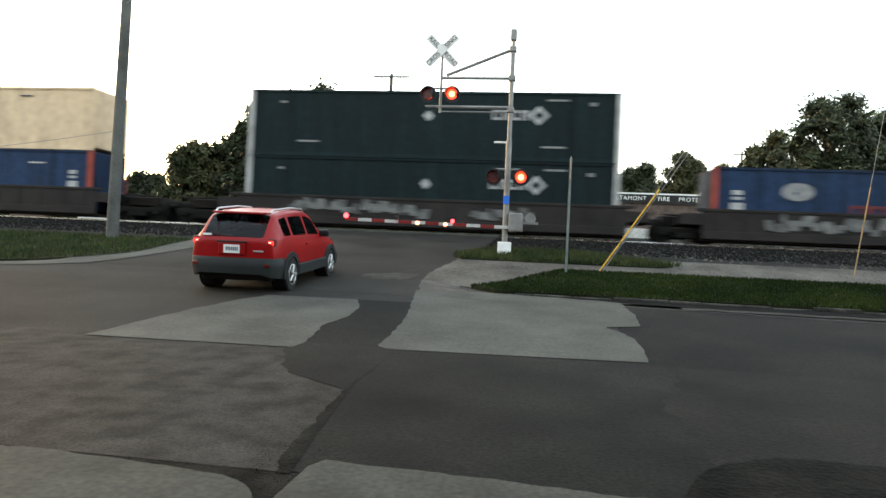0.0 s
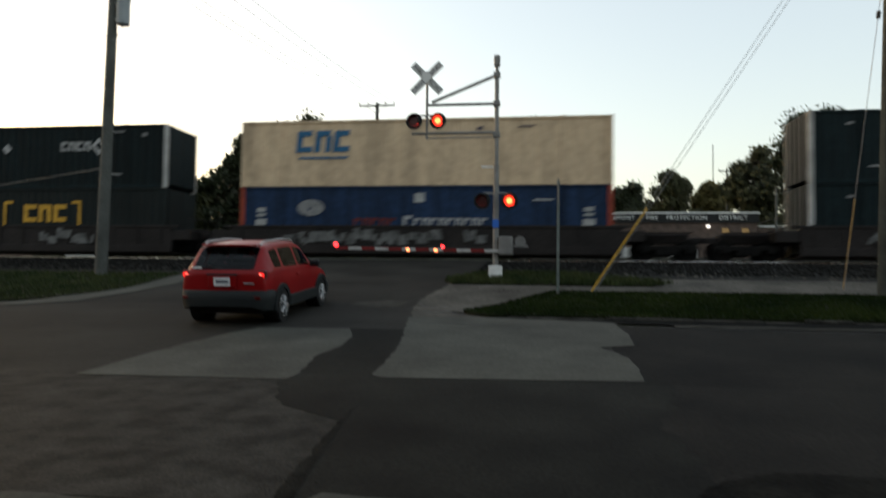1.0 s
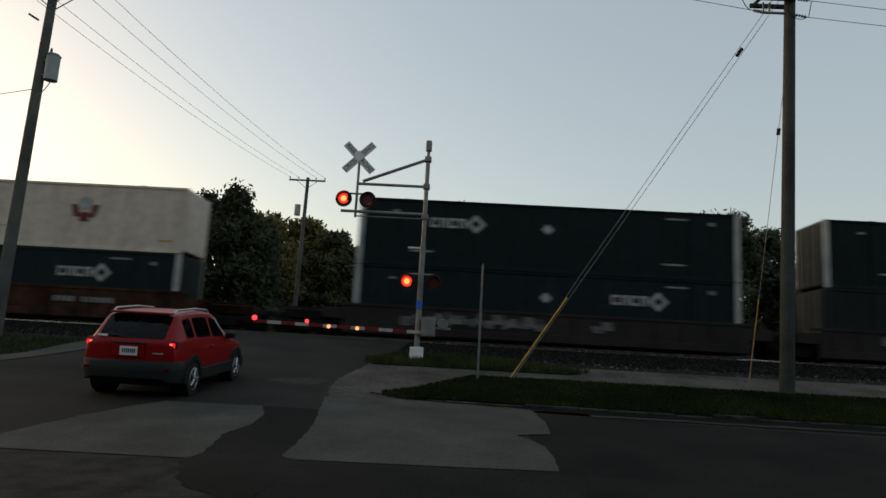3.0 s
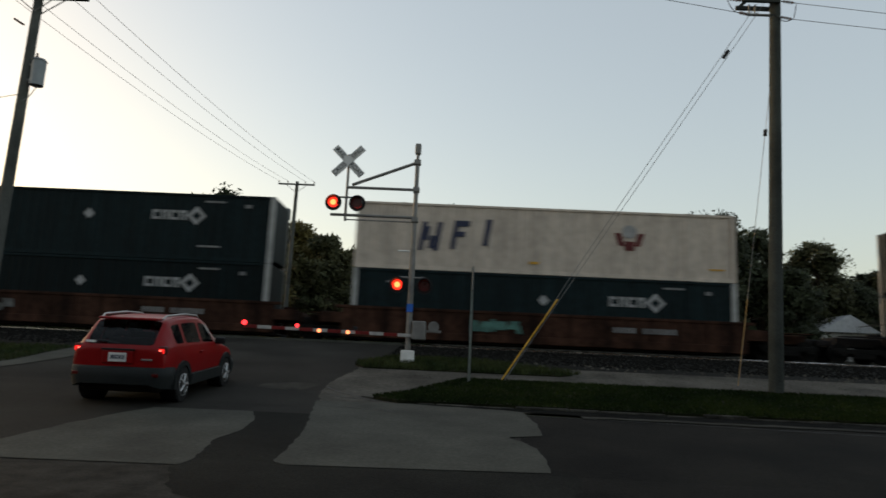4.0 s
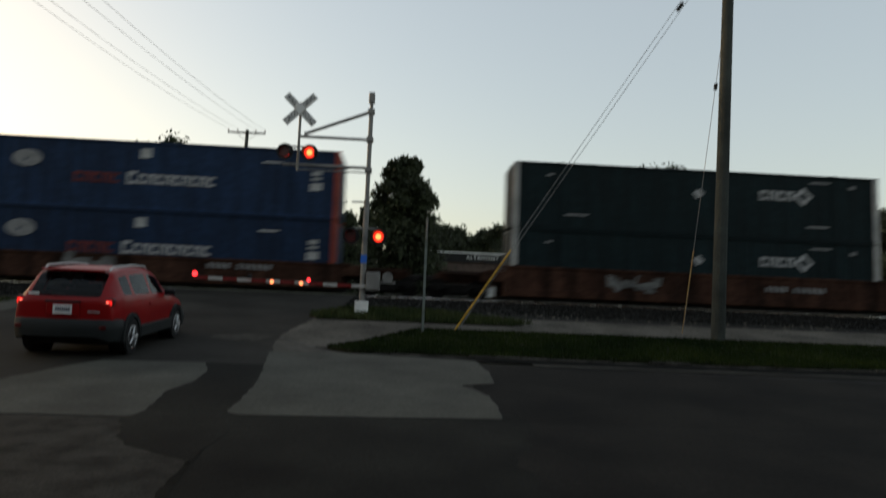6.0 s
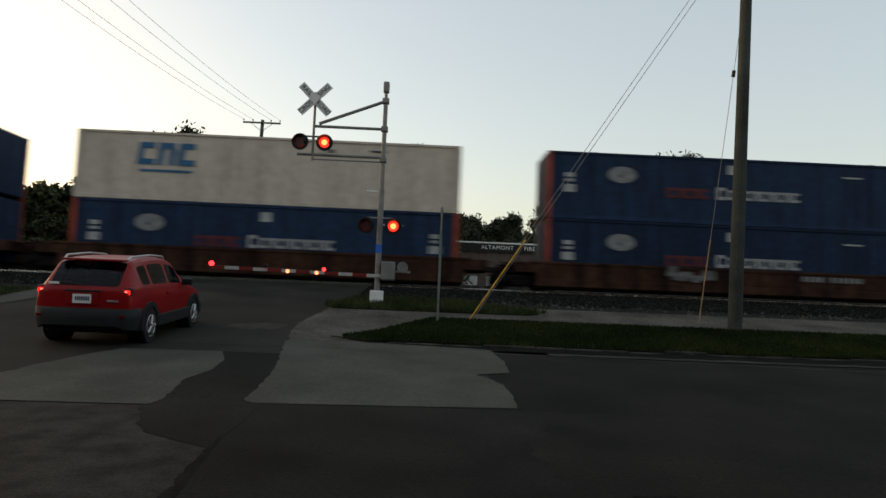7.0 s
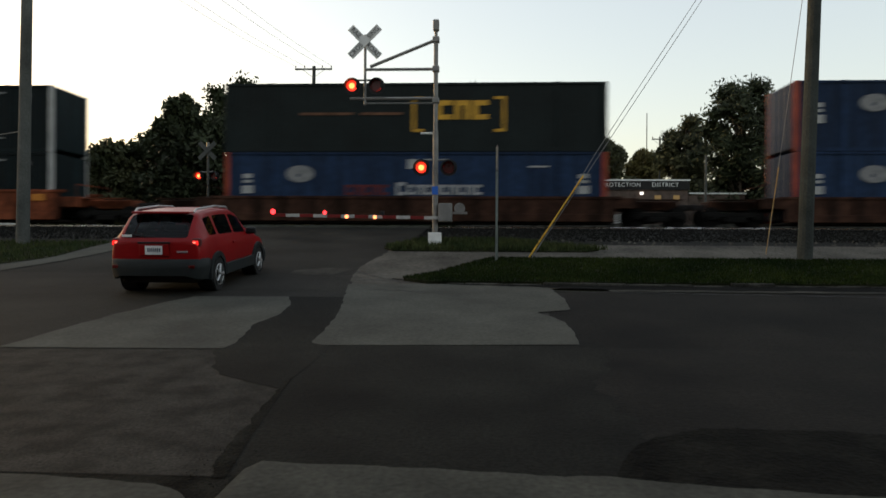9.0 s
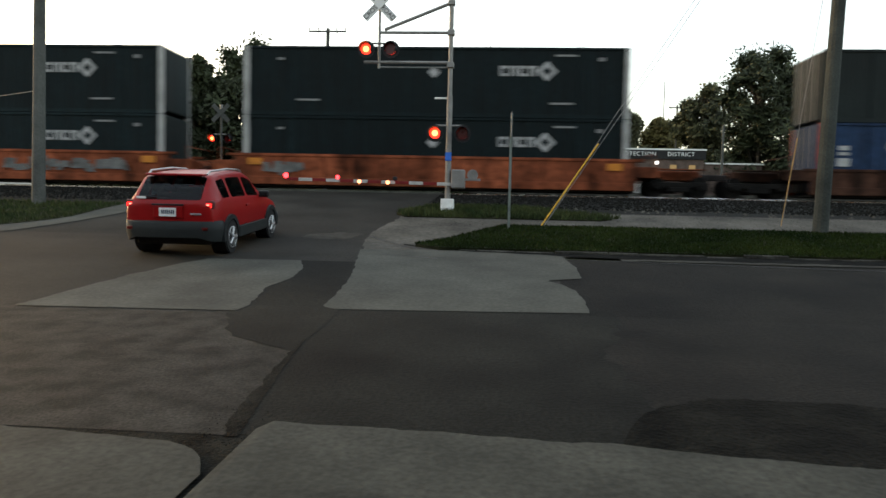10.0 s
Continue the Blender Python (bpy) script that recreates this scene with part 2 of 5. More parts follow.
W_ORANGE = mat("orange_well_car_paint", (0.145, 0.040, 0.018), 0.8, vary=0.85, scale=0.9, streak=0.5, fine=4, bump=0.15, spec=0.1)
CARRED = mat("red_car_paint", (0.235, 0.0045, 0.0055), 0.36, 0.0, vary=0.08, scale=2, bump=0, coat=0.1, spec=0.18)
CLAD = mat("grey_plastic_cladding", (0.015, 0.018, 0.018), 0.65, vary=0.15, scale=5, bump=0.08)
CARGLASS = mat("dark_window_glass", (0.006, 0.007, 0.008), 0.08, vary=0.1, bump=0, spec=0.5)


def tinted_glass(name, tint, gloss):
    """Clear tinted glass with a weak mirror gloss that grows at grazing angles."""
    m = bpy.data.materials.new(name)
    m.use_nodes = True
    nt, N = m.node_tree, m.node_tree.nodes
    clear, shine, mix = N.new("ShaderNodeBsdfTransparent"), N.new("ShaderNodeBsdfGlossy"), N.new("ShaderNodeMixShader")
    clear.inputs[0].default_value = (*tint, 1)
    shine.inputs["Color"].default_value, shine.inputs["Roughness"].default_value = (0.8, 0.85, 0.9, 1), 0.04
    fres, k = N.new("ShaderNodeFresnel"), N.new("ShaderNodeMath")
    fres.inputs[0].default_value = 1.4
    k.operation = "MULTIPLY"
    k.inputs[1].default_value = gloss
    nt.links.new(fres.outputs[0], k.inputs[0])
    nt.links.new(k.outputs[0], mix.inputs[0])
    nt.links.new(clear.outputs[0], mix.inputs[1])
    nt.links.new(shine.outputs[0], mix.inputs[2])
    nt.links.new(mix.outputs[0], N["Material Output"].inputs[0])
    return m


CARWINDOW = tinted_glass("tinted_car_glass", (0.42, 0.45, 0.44), 0.6)
SEAT = mat("dark_seat_cloth", (0.012, 0.012, 0.012), 0.95, vary=0.3, scale=6, bump=0.2)
RUBBER = mat("tyre_rubber", (0.018, 0.018, 0.018), 0.85, vary=0.2, scale=6, bump=0.1)
ALLOY = mat("alloy_wheel", (0.42, 0.42, 0.42), 0.35, 0.7, vary=0.1, bump=0, spec=0.5)
PLATE = mat("number_plate", (0.7, 0.7, 0.68), 0.4, vary=0.08, bump=0)
BRICKWALL = mat("brown_brick_wall", (0.10, 0.072, 0.060), 0.85, vary=0.3, scale=2, fine=20, bump=0.2)
ROOFGREY = mat("pale_metal_roof", (0.55, 0.56, 0.58), 0.5, 0.1, vary=0.12, bump=0.05)
SIDING = mat("pale_siding", (0.45, 0.44, 0.42), 0.7, vary=0.15, bump=0.1)


# ---- mesh tools ----
def part(name, bm, material, parent=None, label="", smooth=False):
    me = bpy.data.meshes.new(name)
    bmesh.ops.recalc_face_normals(bm, faces=bm.faces[:])
    if smooth:
        for f in bm.faces:
            f.smooth = True
    bm.to_mesh(me)
    bm.free()
    me.materials.append(material)
    ob = new(name, me)
    if parent:
        ob.parent = parent
    if label:
        tagged(ob, label)
    return ob


def thing(name, label, category, group="", m=None, kind=""):
    ob = new(name)
    tagged(ob, label, category, group, kind)
    if m is not None:
        ob.matrix_world = m
    return ob


def box(bm, x0, x1, y0, y1, z0, z1, bevel=0.0, m=None):
    r = bmesh.ops.create_cube(bm, size=1)["verts"]
    for v in r:
        v.co = Vector(((x0 + x1) / 2 + v.co.x * (x1 - x0), (y0 + y1) / 2 + v.co.y * (y1 - y0), (z0 + z1) / 2 + v.co.z * (z1 - z0)))
    if bevel:
        es = list({e for v in r for e in v.link_edges})
        q = bmesh.ops.bevel(bm, geom=es, offset=bevel, segments=2, affect="EDGES", profile=0.5)
        r = list({v for f in q["faces"] for v in f.verts} | {v for v in r if v.is_valid})
    if m is not None:
        bmesh.ops.transform(bm, matrix=m, verts=r)
    return bm


def abox(*a, bevel=0.0, m=None):
    return box(bmesh.new(), *a, bevel=bevel, m=m)


def tube(bm, pts, r0, r1=None, n=8, cap=True):
    """A round bar along points, tapering from r0 to r1."""
    r1 = r0 if r1 is None else r1
    pts = [Vector(p) for p in pts]
    rings = []
    for i, p in enumerate(pts):
        d = (pts[min(i + 1, len(pts) - 1)] - pts[max(i - 1, 0)]).normalized()
        a = d.cross(Vector((0, 0, 1)) if abs(d.z) < 0.95 else Vector((1, 0, 0))).normalized()
        b = d.cross(a)
        r = r0 + (r1 - r0) * i / max(1, len(pts) - 1)
        rings.append([bm.verts.new(p + (a * math.cos(2 * math.pi * k / n) + b * math.sin(2 * math.pi * k / n)) * r) for k in range(n)])
    for u, v in zip(rings, rings[1:]):
        for k in range(n):
            bm.faces.new((u[k], u[(k + 1) % n], v[(k + 1) % n], v[k]))
    if cap:
        bm.faces.new(rings[0])
        bm.faces.new(rings[-1][::-1])
    return bm


def atube(pts, r0, r1=None, n=8):
    return tube(bmesh.new(), pts, r0, r1, n)


def sag(a, b, drop, n=14):
    a, b = Vector(a), Vector(b)
    return [a.lerp(b, i / n) - Vector((0, 0, 4 * drop * (i / n) * (1 - i / n))) for i in range(n + 1)]


# ---- ground profile: the road climbs to the crossing and falls away behind it ----
PROFILE_Y = (-400, 0, 4.6, 9.0, 13.3, 15.9, 17.5, 19.5, 21.0, 24.0, 28.0, 34.0, 40.0, 60.0, 400.0, 3000.0)
PROFILE_Z = (0, 0, 0.06, 0.31, 0.72, 0.93, 1.17, 1.47, 1.66, 2.0, 2.35, 2.37, 2.0, 1.3, 1.3, 1.3)


def gz(y):
    return float(np.interp(y, PROFILE_Y, PROFILE_Z))


def lin(a, b, n):
    return [a + (b - a) * i / n for i in range(n + 1)]


def sheet(name, material, ys, left, right, lift, cols=1, parent=None, label="", thick=0.0, skew=0.0):
    """A strip of ground over the stations ys, between two edges given as functions of y."""
    bm = bmesh.new()
    rows = []
    for y in ys:
        a, b = left(y), right(y)
        row = []
        for i in range(cols + 1):
            x = a + (b - a) * i / cols
            row.append(bm.verts.new((x, y + skew * x, gz(y + skew * x) + lift)))
        rows.append(row)
    for u, v in zip(rows, rows[1:]):
        for i in range(cols):
            bm.faces.new((u[i], u[i + 1], v[i + 1], v[i]))
    if thick:
        g = bmesh.ops.extrude_face_region(bm, geom=bm.faces[:])["geom"]
        bmesh.ops.translate(bm, vec=(0, 0, -thick), verts=[v for v in g if isinstance(v, bmesh.types.BMVert)])
    return part(name, bm, material, parent, label)


def field(name, material, xs, near, far, lift, rows=6, parent=None, label=""):
    """Ground between a near and a far edge, both functions of x."""
    bm = bmesh.new()
    cols = []
    for x in xs:
        a, b = near(x), far(x)
        cols.append([bm.verts.new((x, a + (b - a) * i / rows, gz(a + (b - a) * i / rows) + lift)) for i in range(rows + 1)])
    for u, v in zip(cols, cols[1:]):
        for i in range(rows):
            bm.faces.new((u[i], v[i], v[i + 1], u[i + 1]))
    return part(name, bm, material, parent, label)


# ---- ground, roads, kerbs ----
ground = sheet("ground", SOIL, [-400, -20, *lin(0, 40, 80), 60, 400, 3000], lambda y: -2500, lambda y: 2500, -0.02, 2)
tagged(ground, "grassy soil with dry patches sloping up to the tracks", "ground", kind="structure")

street = sheet("street", ASPHALT, lin(4.5, 13.45, 18), lambda y: -90, lambda y: 90, 0.0, 30)
tagged(street, "worn grey asphalt side street with old patches", "street", kind="structure")
approach = sheet("crossing_road", ASPHALT, lin(13.4, 28.2, 30), lambda y: -11.3 - max(0, 17 - y) ** 2 * 0.5, lambda y: -2.3 + 0.25 * max(0, 15 - y) ** 2 + 0.02 * (y - 14), 0.004, 6)
tagged(approach, "grey asphalt road climbing to the railway crossing", "road", kind="structure")
def edge(at, to, amp=0.0, freq=3.0, k=0.0):
    """A worn edge in the plan: a line through a few corners, roughened at two scales."""
    return lambda v: float(np.interp(v, at, to)) + amp * (noise.noise((v * freq, k, 5.0)) + 0.5 * noise.noise((v * freq * 3.7, k, 8.0)))


SLAB_L = edge((-60, -3.3, -2.44, -2.05, -1.84, -1.71, -1.62), (4.5, 4.46, 4.36, 4.31, 4.18, 4.01, 3.80), 0.03, 3, 1.0)
SLAB_R = edge((-1.58, -1.50, -1.03, -0.23, 0.15, 0.9, 1.58, 2.45, 6, 60), (4.60, 4.76, 4.74, 4.70, 4.64, 4.62, 4.48, 4.37, 4.2, 4.2), 0.03, 3, 3.0)
apron = field("concrete_apron", APRON, lin(-60, -4.2, 120) + lin(-4.15, -1.62, 70), lambda x: -25, SLAB_L, 0.03, 10)
tagged(apron, "cracked pale concrete apron along the street", "pavement", kind="structure")
apron_b = field("concrete_apron", APRON, lin(-1.575, 4.0, 150) + lin(4.1, 60, 120), lambda x: -25, SLAB_R, 0.03, 10)
tagged(apron_b, "pale concrete slab at the street's edge", "pavement", kind="structure")
under = sheet("slab_joint", DIRT, [-25, -10, 0, *lin(2, 4.6, 12), 4.72], lambda y: -60, lambda y: 60, 0.003, 4)
tagged(under, "dark dirt filling the joints between slabs", "joint", kind="structure")


def road_patch(name, material, label, y0, y1, left, right, lift, skew=0.0):
    return tagged(sheet(name, material, lin(y0, y1, 80), left, right, lift, 4, skew=skew), label, "road patch", kind="structure")


# a seam runs from the slabs' joint up to the dark strip between the two concrete patches
SEAM = edge((4.6, 5.1, 5.67, 6.36, 7.13, 8.1, 9.3), (-1.68, -1.75, -1.81, -1.89, -1.95, -2.04, -2.1), 0.02, 4, 9.0)
road_patch("concrete_patch", CONCRETE, "pale rectangular concrete patch in the asphalt", 8.72, 12.72, edge((8.5, 9.5, 10.5, 11.2, 12.0, 12.9), (-6.1, -6.02, -5.87, -5.72, -5.5, -5.1), 0.05, 2.5, 1.0), edge((8.5, 8.9, 9.6, 10.4, 10.9, 11.9, 12.8), (-3.3, -3.17, -3.24, -3.32, -3.16, -3.22, -3.5), 0.05, 3, 2.0), 0.016, 0.04)
road_patch("concrete_patch", CONCRETE, "pale concrete patch with a notched edge in the asphalt", 9.02, 14.4, edge((9.0, 9.2, 9.7, 10.3, 11.4, 12.5, 14.4), (-1.98, -2.2, -2.2, -2.2, -2.27, -2.42, -2.69), 0.04, 3, 4.0), edge((9.0, 9.7, 10.45, 10.95, 11.22, 11.30, 11.45, 12.5, 13.4, 14.4), (1.30, 1.34, 1.29, 1.1, 0.92, 1.1, 1.50, 1.54, 1.43, 1.4), 0.035, 3, 6.0), 0.016, 0.07)
road_patch("dark_asphalt_strip", ASPHALT_DARK, "dark asphalt strip between concrete patches", 6.75, 12.6, edge((6.75, 7.0, 7.3, 7.9, 8.55, 12.0, 12.6), (-1.97, -2.35, -2.8, -3.05, -3.3, -3.45, -3.5), 0.08, 4, 3.0), edge((6.75, 7.2, 8.1, 12.6), (-1.93, -1.94, -1.9, -2.2)), 0.011)
road_patch("dark_asphalt_field", ASPHALT_DARK, "dark resurfaced asphalt of the street", 4.55, 9.3, SEAM, edge((4.5, 6, 7, 8.2, 9.3), (1.1, 1.3, 1.2, 1.5, 1.6), 0.25, 1.2, 7.0), 0.008)
# right side of the street, set darker than the rest
road_patch("worn_asphalt_field", ASPHALT_MID, "darker brownish worn asphalt on the street's right side", 4.2, 13.55, edge((4.2, 13.6), (0.9, 1.2)), lambda y: 50, 0.005)
road_patch("rough_asphalt_field", ASPHALT_ROUGH, "rough asphalt with exposed aggregate", 4.53, 8.75, lambda y: -8.5 + 0.5 * noise.noise((y, 2, 2)), lambda y: SEAM(y) - 0.04, 0.006)
road_patch("tar_seam", DIRT, "dark worn seam between asphalt fields", 4.5, 7.25, edge((4.5, 4.7, 5.15, 5.65, 6.36, 7.25), (-1.76, -1.83, -1.87, -1.90, -1.935, -1.98), 0.05, 4, 2.0), lambda y: SEAM(y) + 0.012, 0.012)
CRUST = edge((0.92, 1.08, 1.38, 1.8, 2.45, 3.2, 9), (4.68, 5.1, 5.52, 5.74, 5.74, 5.7, 5.6), 0.09, 3, 4.0)
crust = field("broken_asphalt_patch", CRUMBLE, lin(0.93, 9.0, 90), lambda x: SLAB_R(x) - 0.08, CRUST, 0.013, 5)
tagged(crust, "dark crumbling asphalt beside the slab", "road patch", kind="structure")
road_patch("pale_road_patch", ASPHALT_PALE, "small worn pale patch in the road", 15.75, 16.75, edge((15.7, 16.0, 16.4, 16.8), (-3.7, -4.45, -4.4, -3.5), 0.12, 2, 8.0), edge((15.7, 16.1, 16.6, 16.8), (-3.5, -3.2, -3.05, -3.3), 0.12, 2, 9.0), 0.010)

gravel = sheet("gravel_path", GRAVEL, lin(13.85, 20.9, 30), lambda y: -2.55 - 0.35 * math.sin(max(0, min(1, (y - 13.9) / 5)) * math.pi) + 0.08 * noise.noise((y * 3, 1, 8)), lambda y: 60, 0.014, 24)
tagged(gravel, "pale gravel path between grass strips", "path", kind="structure")


def crack(pts, w):
    """A thin dark crack in the pavement, with uneven width."""
    bm = bmesh.new()
    rows = []
    for i, (x, y) in enumerate(pts):
        h = w * (0.4 + 0.8 * abs(noise.noise((x * 4, y * 4, 0))))
        rows.append((bm.verts.new((x, y - h, gz(y - h) + 0.020)), bm.verts.new((x, y + h, gz(y + h) + 0.020))))
    for (a, b), (c, d) in zip(rows, rows[1:]):
        bm.faces.new((a, c, d, b))
    return tagged(part("crack", bm, BLACK), "thin dark crack in the pavement", "crack", kind="structure")


crack([(-2.85 + 0.07 * i, 16.3 - 0.062 * i - 0.9 * math.sin(i / 24) + 0.03 * noise.noise((i, 0, 0))) for i in range(20)], 0.05)
crack([(-2.2 + 0.1 * i, 13.55 - 0.03 * i + 0.04 * noise.noise((i, 2, 0))) for i in range(13)], 0.025)
crack([(1.4 + 0.16 * i, 13.5 - 0.012 * i + 0.05 * noise.noise((i * 0.7, 5, 0))) for i in range(60)], 0.02)
crack([(-2.6 + 0.09 * i, 15.15 - 0.055 * i + 0.0009 * i * i + 0.05 * noise.noise((i * 0.8, 7, 0))) for i in range(26)], 0.03)
crack([(1.7 + 0.05 * i, 4.42 - 0.008 * i + 0.02 * noise.noise((i * 0.8, 9, 0))) for i in range(30)], 0.025)


def kerb(name, pts, w, h, label):
    """A kerb of stones along points of the plan."""
    t = thing(name, label, "kerb", kind="structure")
    rnd = random.Random(31)
    for (x0, y0), (x1, y1) in zip(pts, pts[1:]):
        L = math.hypot(x1 - x0, y1 - y0)
        a = math.atan2(y1 - y0, x1 - x0)
        hh, d = h * rnd.uniform(0.35, 1.15), rnd.uniform(-0.03, 0.03)
        bm = abox(0.012, L - 0.012, -w / 2 + d, w / 2 + d, -0.15, hh, bevel=0.02)
        rise = math.atan2(gz(y1) - gz(y0), L)
        bmesh.ops.transform(bm, matrix=Matrix.Translation((x0, y0, gz(y0))) @ Matrix.Rotation(a, 4, "Z") @ Matrix.Rotation(-rise, 4, "Y"), verts=bm.verts[:])
        part("kerb_stone", bm, KERB, t)
    return t


kerb("kerb_right", [(-1.8, 15.2), (-1.35, 14.8), (-0.9, 14.56), (-0.3, 14.4), (0.5, 14.33)] + [(1.3 + 0.95 * i + 0.2 * math.sin(i * 2.4), 14.34 + 0.03 * math.sin(i * 1.7)) for i in range(52)], 0.14, 0.075, "low broken concrete kerb of the grass strip")
# dirty gutter before the kerb, with a pale worn lip along the street
GUTTER = edge((-1.9, -1.3, -0.4, 1.0, 1.6, 2.6, 55), (15.05, 14.62, 14.27, 14.08, 13.86, 13.74, 13.6), 0.04, 2.5, 3.0)
gutter = field("gutter", MUCK, lin(-1.9, 14, 160) + lin(14.5, 55, 60), GUTTER, lambda x: max(14.5, GUTTER(x) + 0.16), 0.021, 4)
tagged(gutter, "dark dirt-filled gutter before the kerb", "gutter", kind="structure")
lip = field("gutter_lip", ASPHALT_PALE, lin(2.5, 14, 140) + lin(14.5, 55, 60), lambda x: GUTTER(x) - 0.26 - 0.10 * noise.noise((x * 1.1, 4, 4)), lambda x: GUTTER(x) - 0.04 + 0.08 * noise.noise((x * 1.7, 6, 4)), 0.023, 2)
tagged(lip, "pale worn concrete lip of the gutter", "gutter", kind="structure")
WALK_C = edge((13.9, 14.25, 14.9, 15.9, 17.2, 18.6, 20, 21.5), (-15.9, -14.3, -13.0, -12.0, -11.35, -10.95, -10.8, -10.75))
corner_walk = sheet("corner_walk", CONCRETE, lin(14.05, 21.5, 60), lambda y: WALK_C(y) - 0.62 + 0.12 * noise.noise((y * 2, 3, 1)), lambda y: WALK_C(y) + 0.55 + 0.06 * noise.noise((y * 3, 5, 1)), 0.02, 4)
tagged(corner_walk, "pale flush concrete walk round the corner", "pavement", kind="structure")
side_walk = field("side_walk", CONCRETE, lin(-62, -15.2, 90), lambda x: 13.5 + 0.06 * noise.noise((x, 1, 1)), lambda x: 14.5 + 0.08 * noise.noise((x, 2, 1)), 0.022, 3)
tagged(side_walk, "pale flush concrete walk along the street", "pavement", kind="structure")


def blades(name, material, label, n, area, h, seed):
    """Many grass blades; area gives a point of the plan from two random numbers, or nothing."""
    rnd = random.Random(seed)
    vs, fs = [], []
    while len(fs) < n:
        p = area(rnd.random(), rnd.random())
        if p is None:
            continue
        x, y, z = p
        a, hh = rnd.uniform(0, 6.3), h * rnd.uniform(0.4, 1.2)
        dx, dy = math.cos(a) * 0.016, math.sin(a) * 0.016
        lx, ly = rnd.uniform(-0.5, 0.5) * hh, rnd.uniform(-0.5, 0.5) * hh
        k = len(vs)
        vs += [(x - dx, y - dy, z), (x + dx, y + dy, z), (x + lx, y + ly, z + hh)]
        fs.append((k, k + 1, k + 2))
    me = bpy.data.meshes.new(name)
    me.from_pydata(vs, [], fs)
    me.materials.append(material)
    return tagged(new(name, me), label, "grass", kind="stuff")


def turf(name, ys, left, right, lift, label):
    ob = sheet(name, SOIL, ys, left, right, lift, 24, thick=0.1)
    return tagged(ob, label, "lawn", kind="structure")


isl_l = lambda y: -1.65 + 1.3 * max(0, 14.9 - y) ** 1.2 + 0.62 * max(0, y - 14.9)
turf("grass_strip", lin(14.4, 18.0, 16), isl_l, lambda y: 55, 0.08, "green grass strip behind the kerb")
mound_l = lambda y: -2.75 + 0.55 * abs(y - 19.9)
turf("mast_mound", lin(19.3, 22.0, 10), mound_l, lambda y: 3.5 - 1.4 * abs(y - 19.7), 0.05, "rough grass mound round the signal mast")
left_l = lambda y: -60
left_r = lambda y: -11.3 - max(0, 18.4 - y) ** 2 * 0.30
turf("left_verge", lin(14.5, 21.0, 20), left_l, left_r, 0.03, "rough grass verge beside the road")


def in_strip(y0, y1, l, r, lift):
    def f(a, b):
        y = y0 + (y1 - y0) * b
        x0, x1 = l(y), r(y)
        return (x0 + (x1 - x0) * a, y, gz(y) + lift)
    return f


blades("grass", GRASS, "short green grass blades on the strip", 90000, in_strip(14.36, 18.0, isl_l, lambda y: 22, 0.075), 0.06, 11)
blades("weeds", WEED, "unmown weeds round the signal mast", 9000, in_strip(19.25, 21.6, mound_l, lambda y: 3.6 - 1.4 * abs(y - 19.7), 0.045), 0.16, 12)
blades("verge_grass", WEED, "patchy verge grass beside the road", 40000, in_strip(14.5, 20.8, lambda y: -30, left_r, 0.025), 0.12, 13)

ballast = sheet("ballast_bed", BALLAST, lin(20.9, 39.0, 37), lambda y: -300, lambda y: 300, 0.0, 40)
tagged(ballast, "dark grey ballast and cinders along the track", "ballast", kind="structure")


def stones(name, n, x0, x1, y0, y1, s0, s1, seed, material, label):
    rnd = random.Random(seed)
    vs, fs = [], []
    for _ in range(n):
        x, y, s = rnd.uniform(x0, x1), rnd.uniform(y0, y1), rnd.uniform(s0, s1)
        if -10.5 < x < -2.0 and y > 13:
            continue
        a, k, z = rnd.uniform(0, 6), len(vs), gz(y)
        for i in range(4):
            q = a + i * 1.57
            vs.append((x + math.cos(q) * s * rnd.uniform(0.7, 1.3), y + math.sin(q) * s * rnd.uniform(0.7, 1.3), z - 0.01))
        vs.append((x, y, z + s * rnd.uniform(0.5, 1.1)))
        fs += [(k + i, k + (i + 1) % 4, k + 4) for i in range(4)]
    me = bpy.data.meshes.new(name)
    me.from_pydata(vs, [], fs)
    me.materials.append(material)
    return tagged(new(name, me), label, "stones", kind="stuff")


stones("ballast_stones", 26000, -40, 40, 22.0, 27.2, 0.03, 0.075, 21, BALLAST, "loose ballast stones beside the rails")
stones("gravel_stones", 7000, -2.5, 24, 18.0, 20.8, 0.015, 0.04, 22, GRAVEL, "loose pale gravel stones on the path")
stones("asphalt_crumbs", 2600, 1.35, 6.0, 4.5, 5.5, 0.005, 0.016, 23, CRUMBLE, "loose dark crumbs of broken asphalt")
stones("joint_debris", 260, -1.98, -1.5, 4.3, 5.1, 0.006, 0.016, 24, CRUMBLE, "small stones in the slab joint")
stones("pale_chips", 220, -1.5, 14, 20.6, 22.4, 0.03, 0.075, 25, GRAVEL, "pale stone chips scattered by the ballast")

# ---- track ----
RAIL_Y, RAIL_Z = 30.58, 2.45
for side in (-1, 1):
    bm = bmesh.new()
    y = RAIL_Y + side * 0.7175
    box(bm, -200, 200, y - 0.035, y + 0.035, RAIL_Z - 0.045, RAIL_Z, 0.018)
    box(bm, -200, 200, y - 0.009, y + 0.009, RAIL_Z - 0.15, RAIL_Z - 0.04)
    box(bm, -200, 200, y - 0.07, y + 0.07, RAIL_Z - 0.17, RAIL_Z - 0.15)
    tagged(part("rail", bm, STEEL), "worn steel rail with a polished head", "rail", kind="structure")
ties = thing("crossties", "dark creosoted timber crossties in the ballast", "crossties", kind="structure")
tie_mesh = None
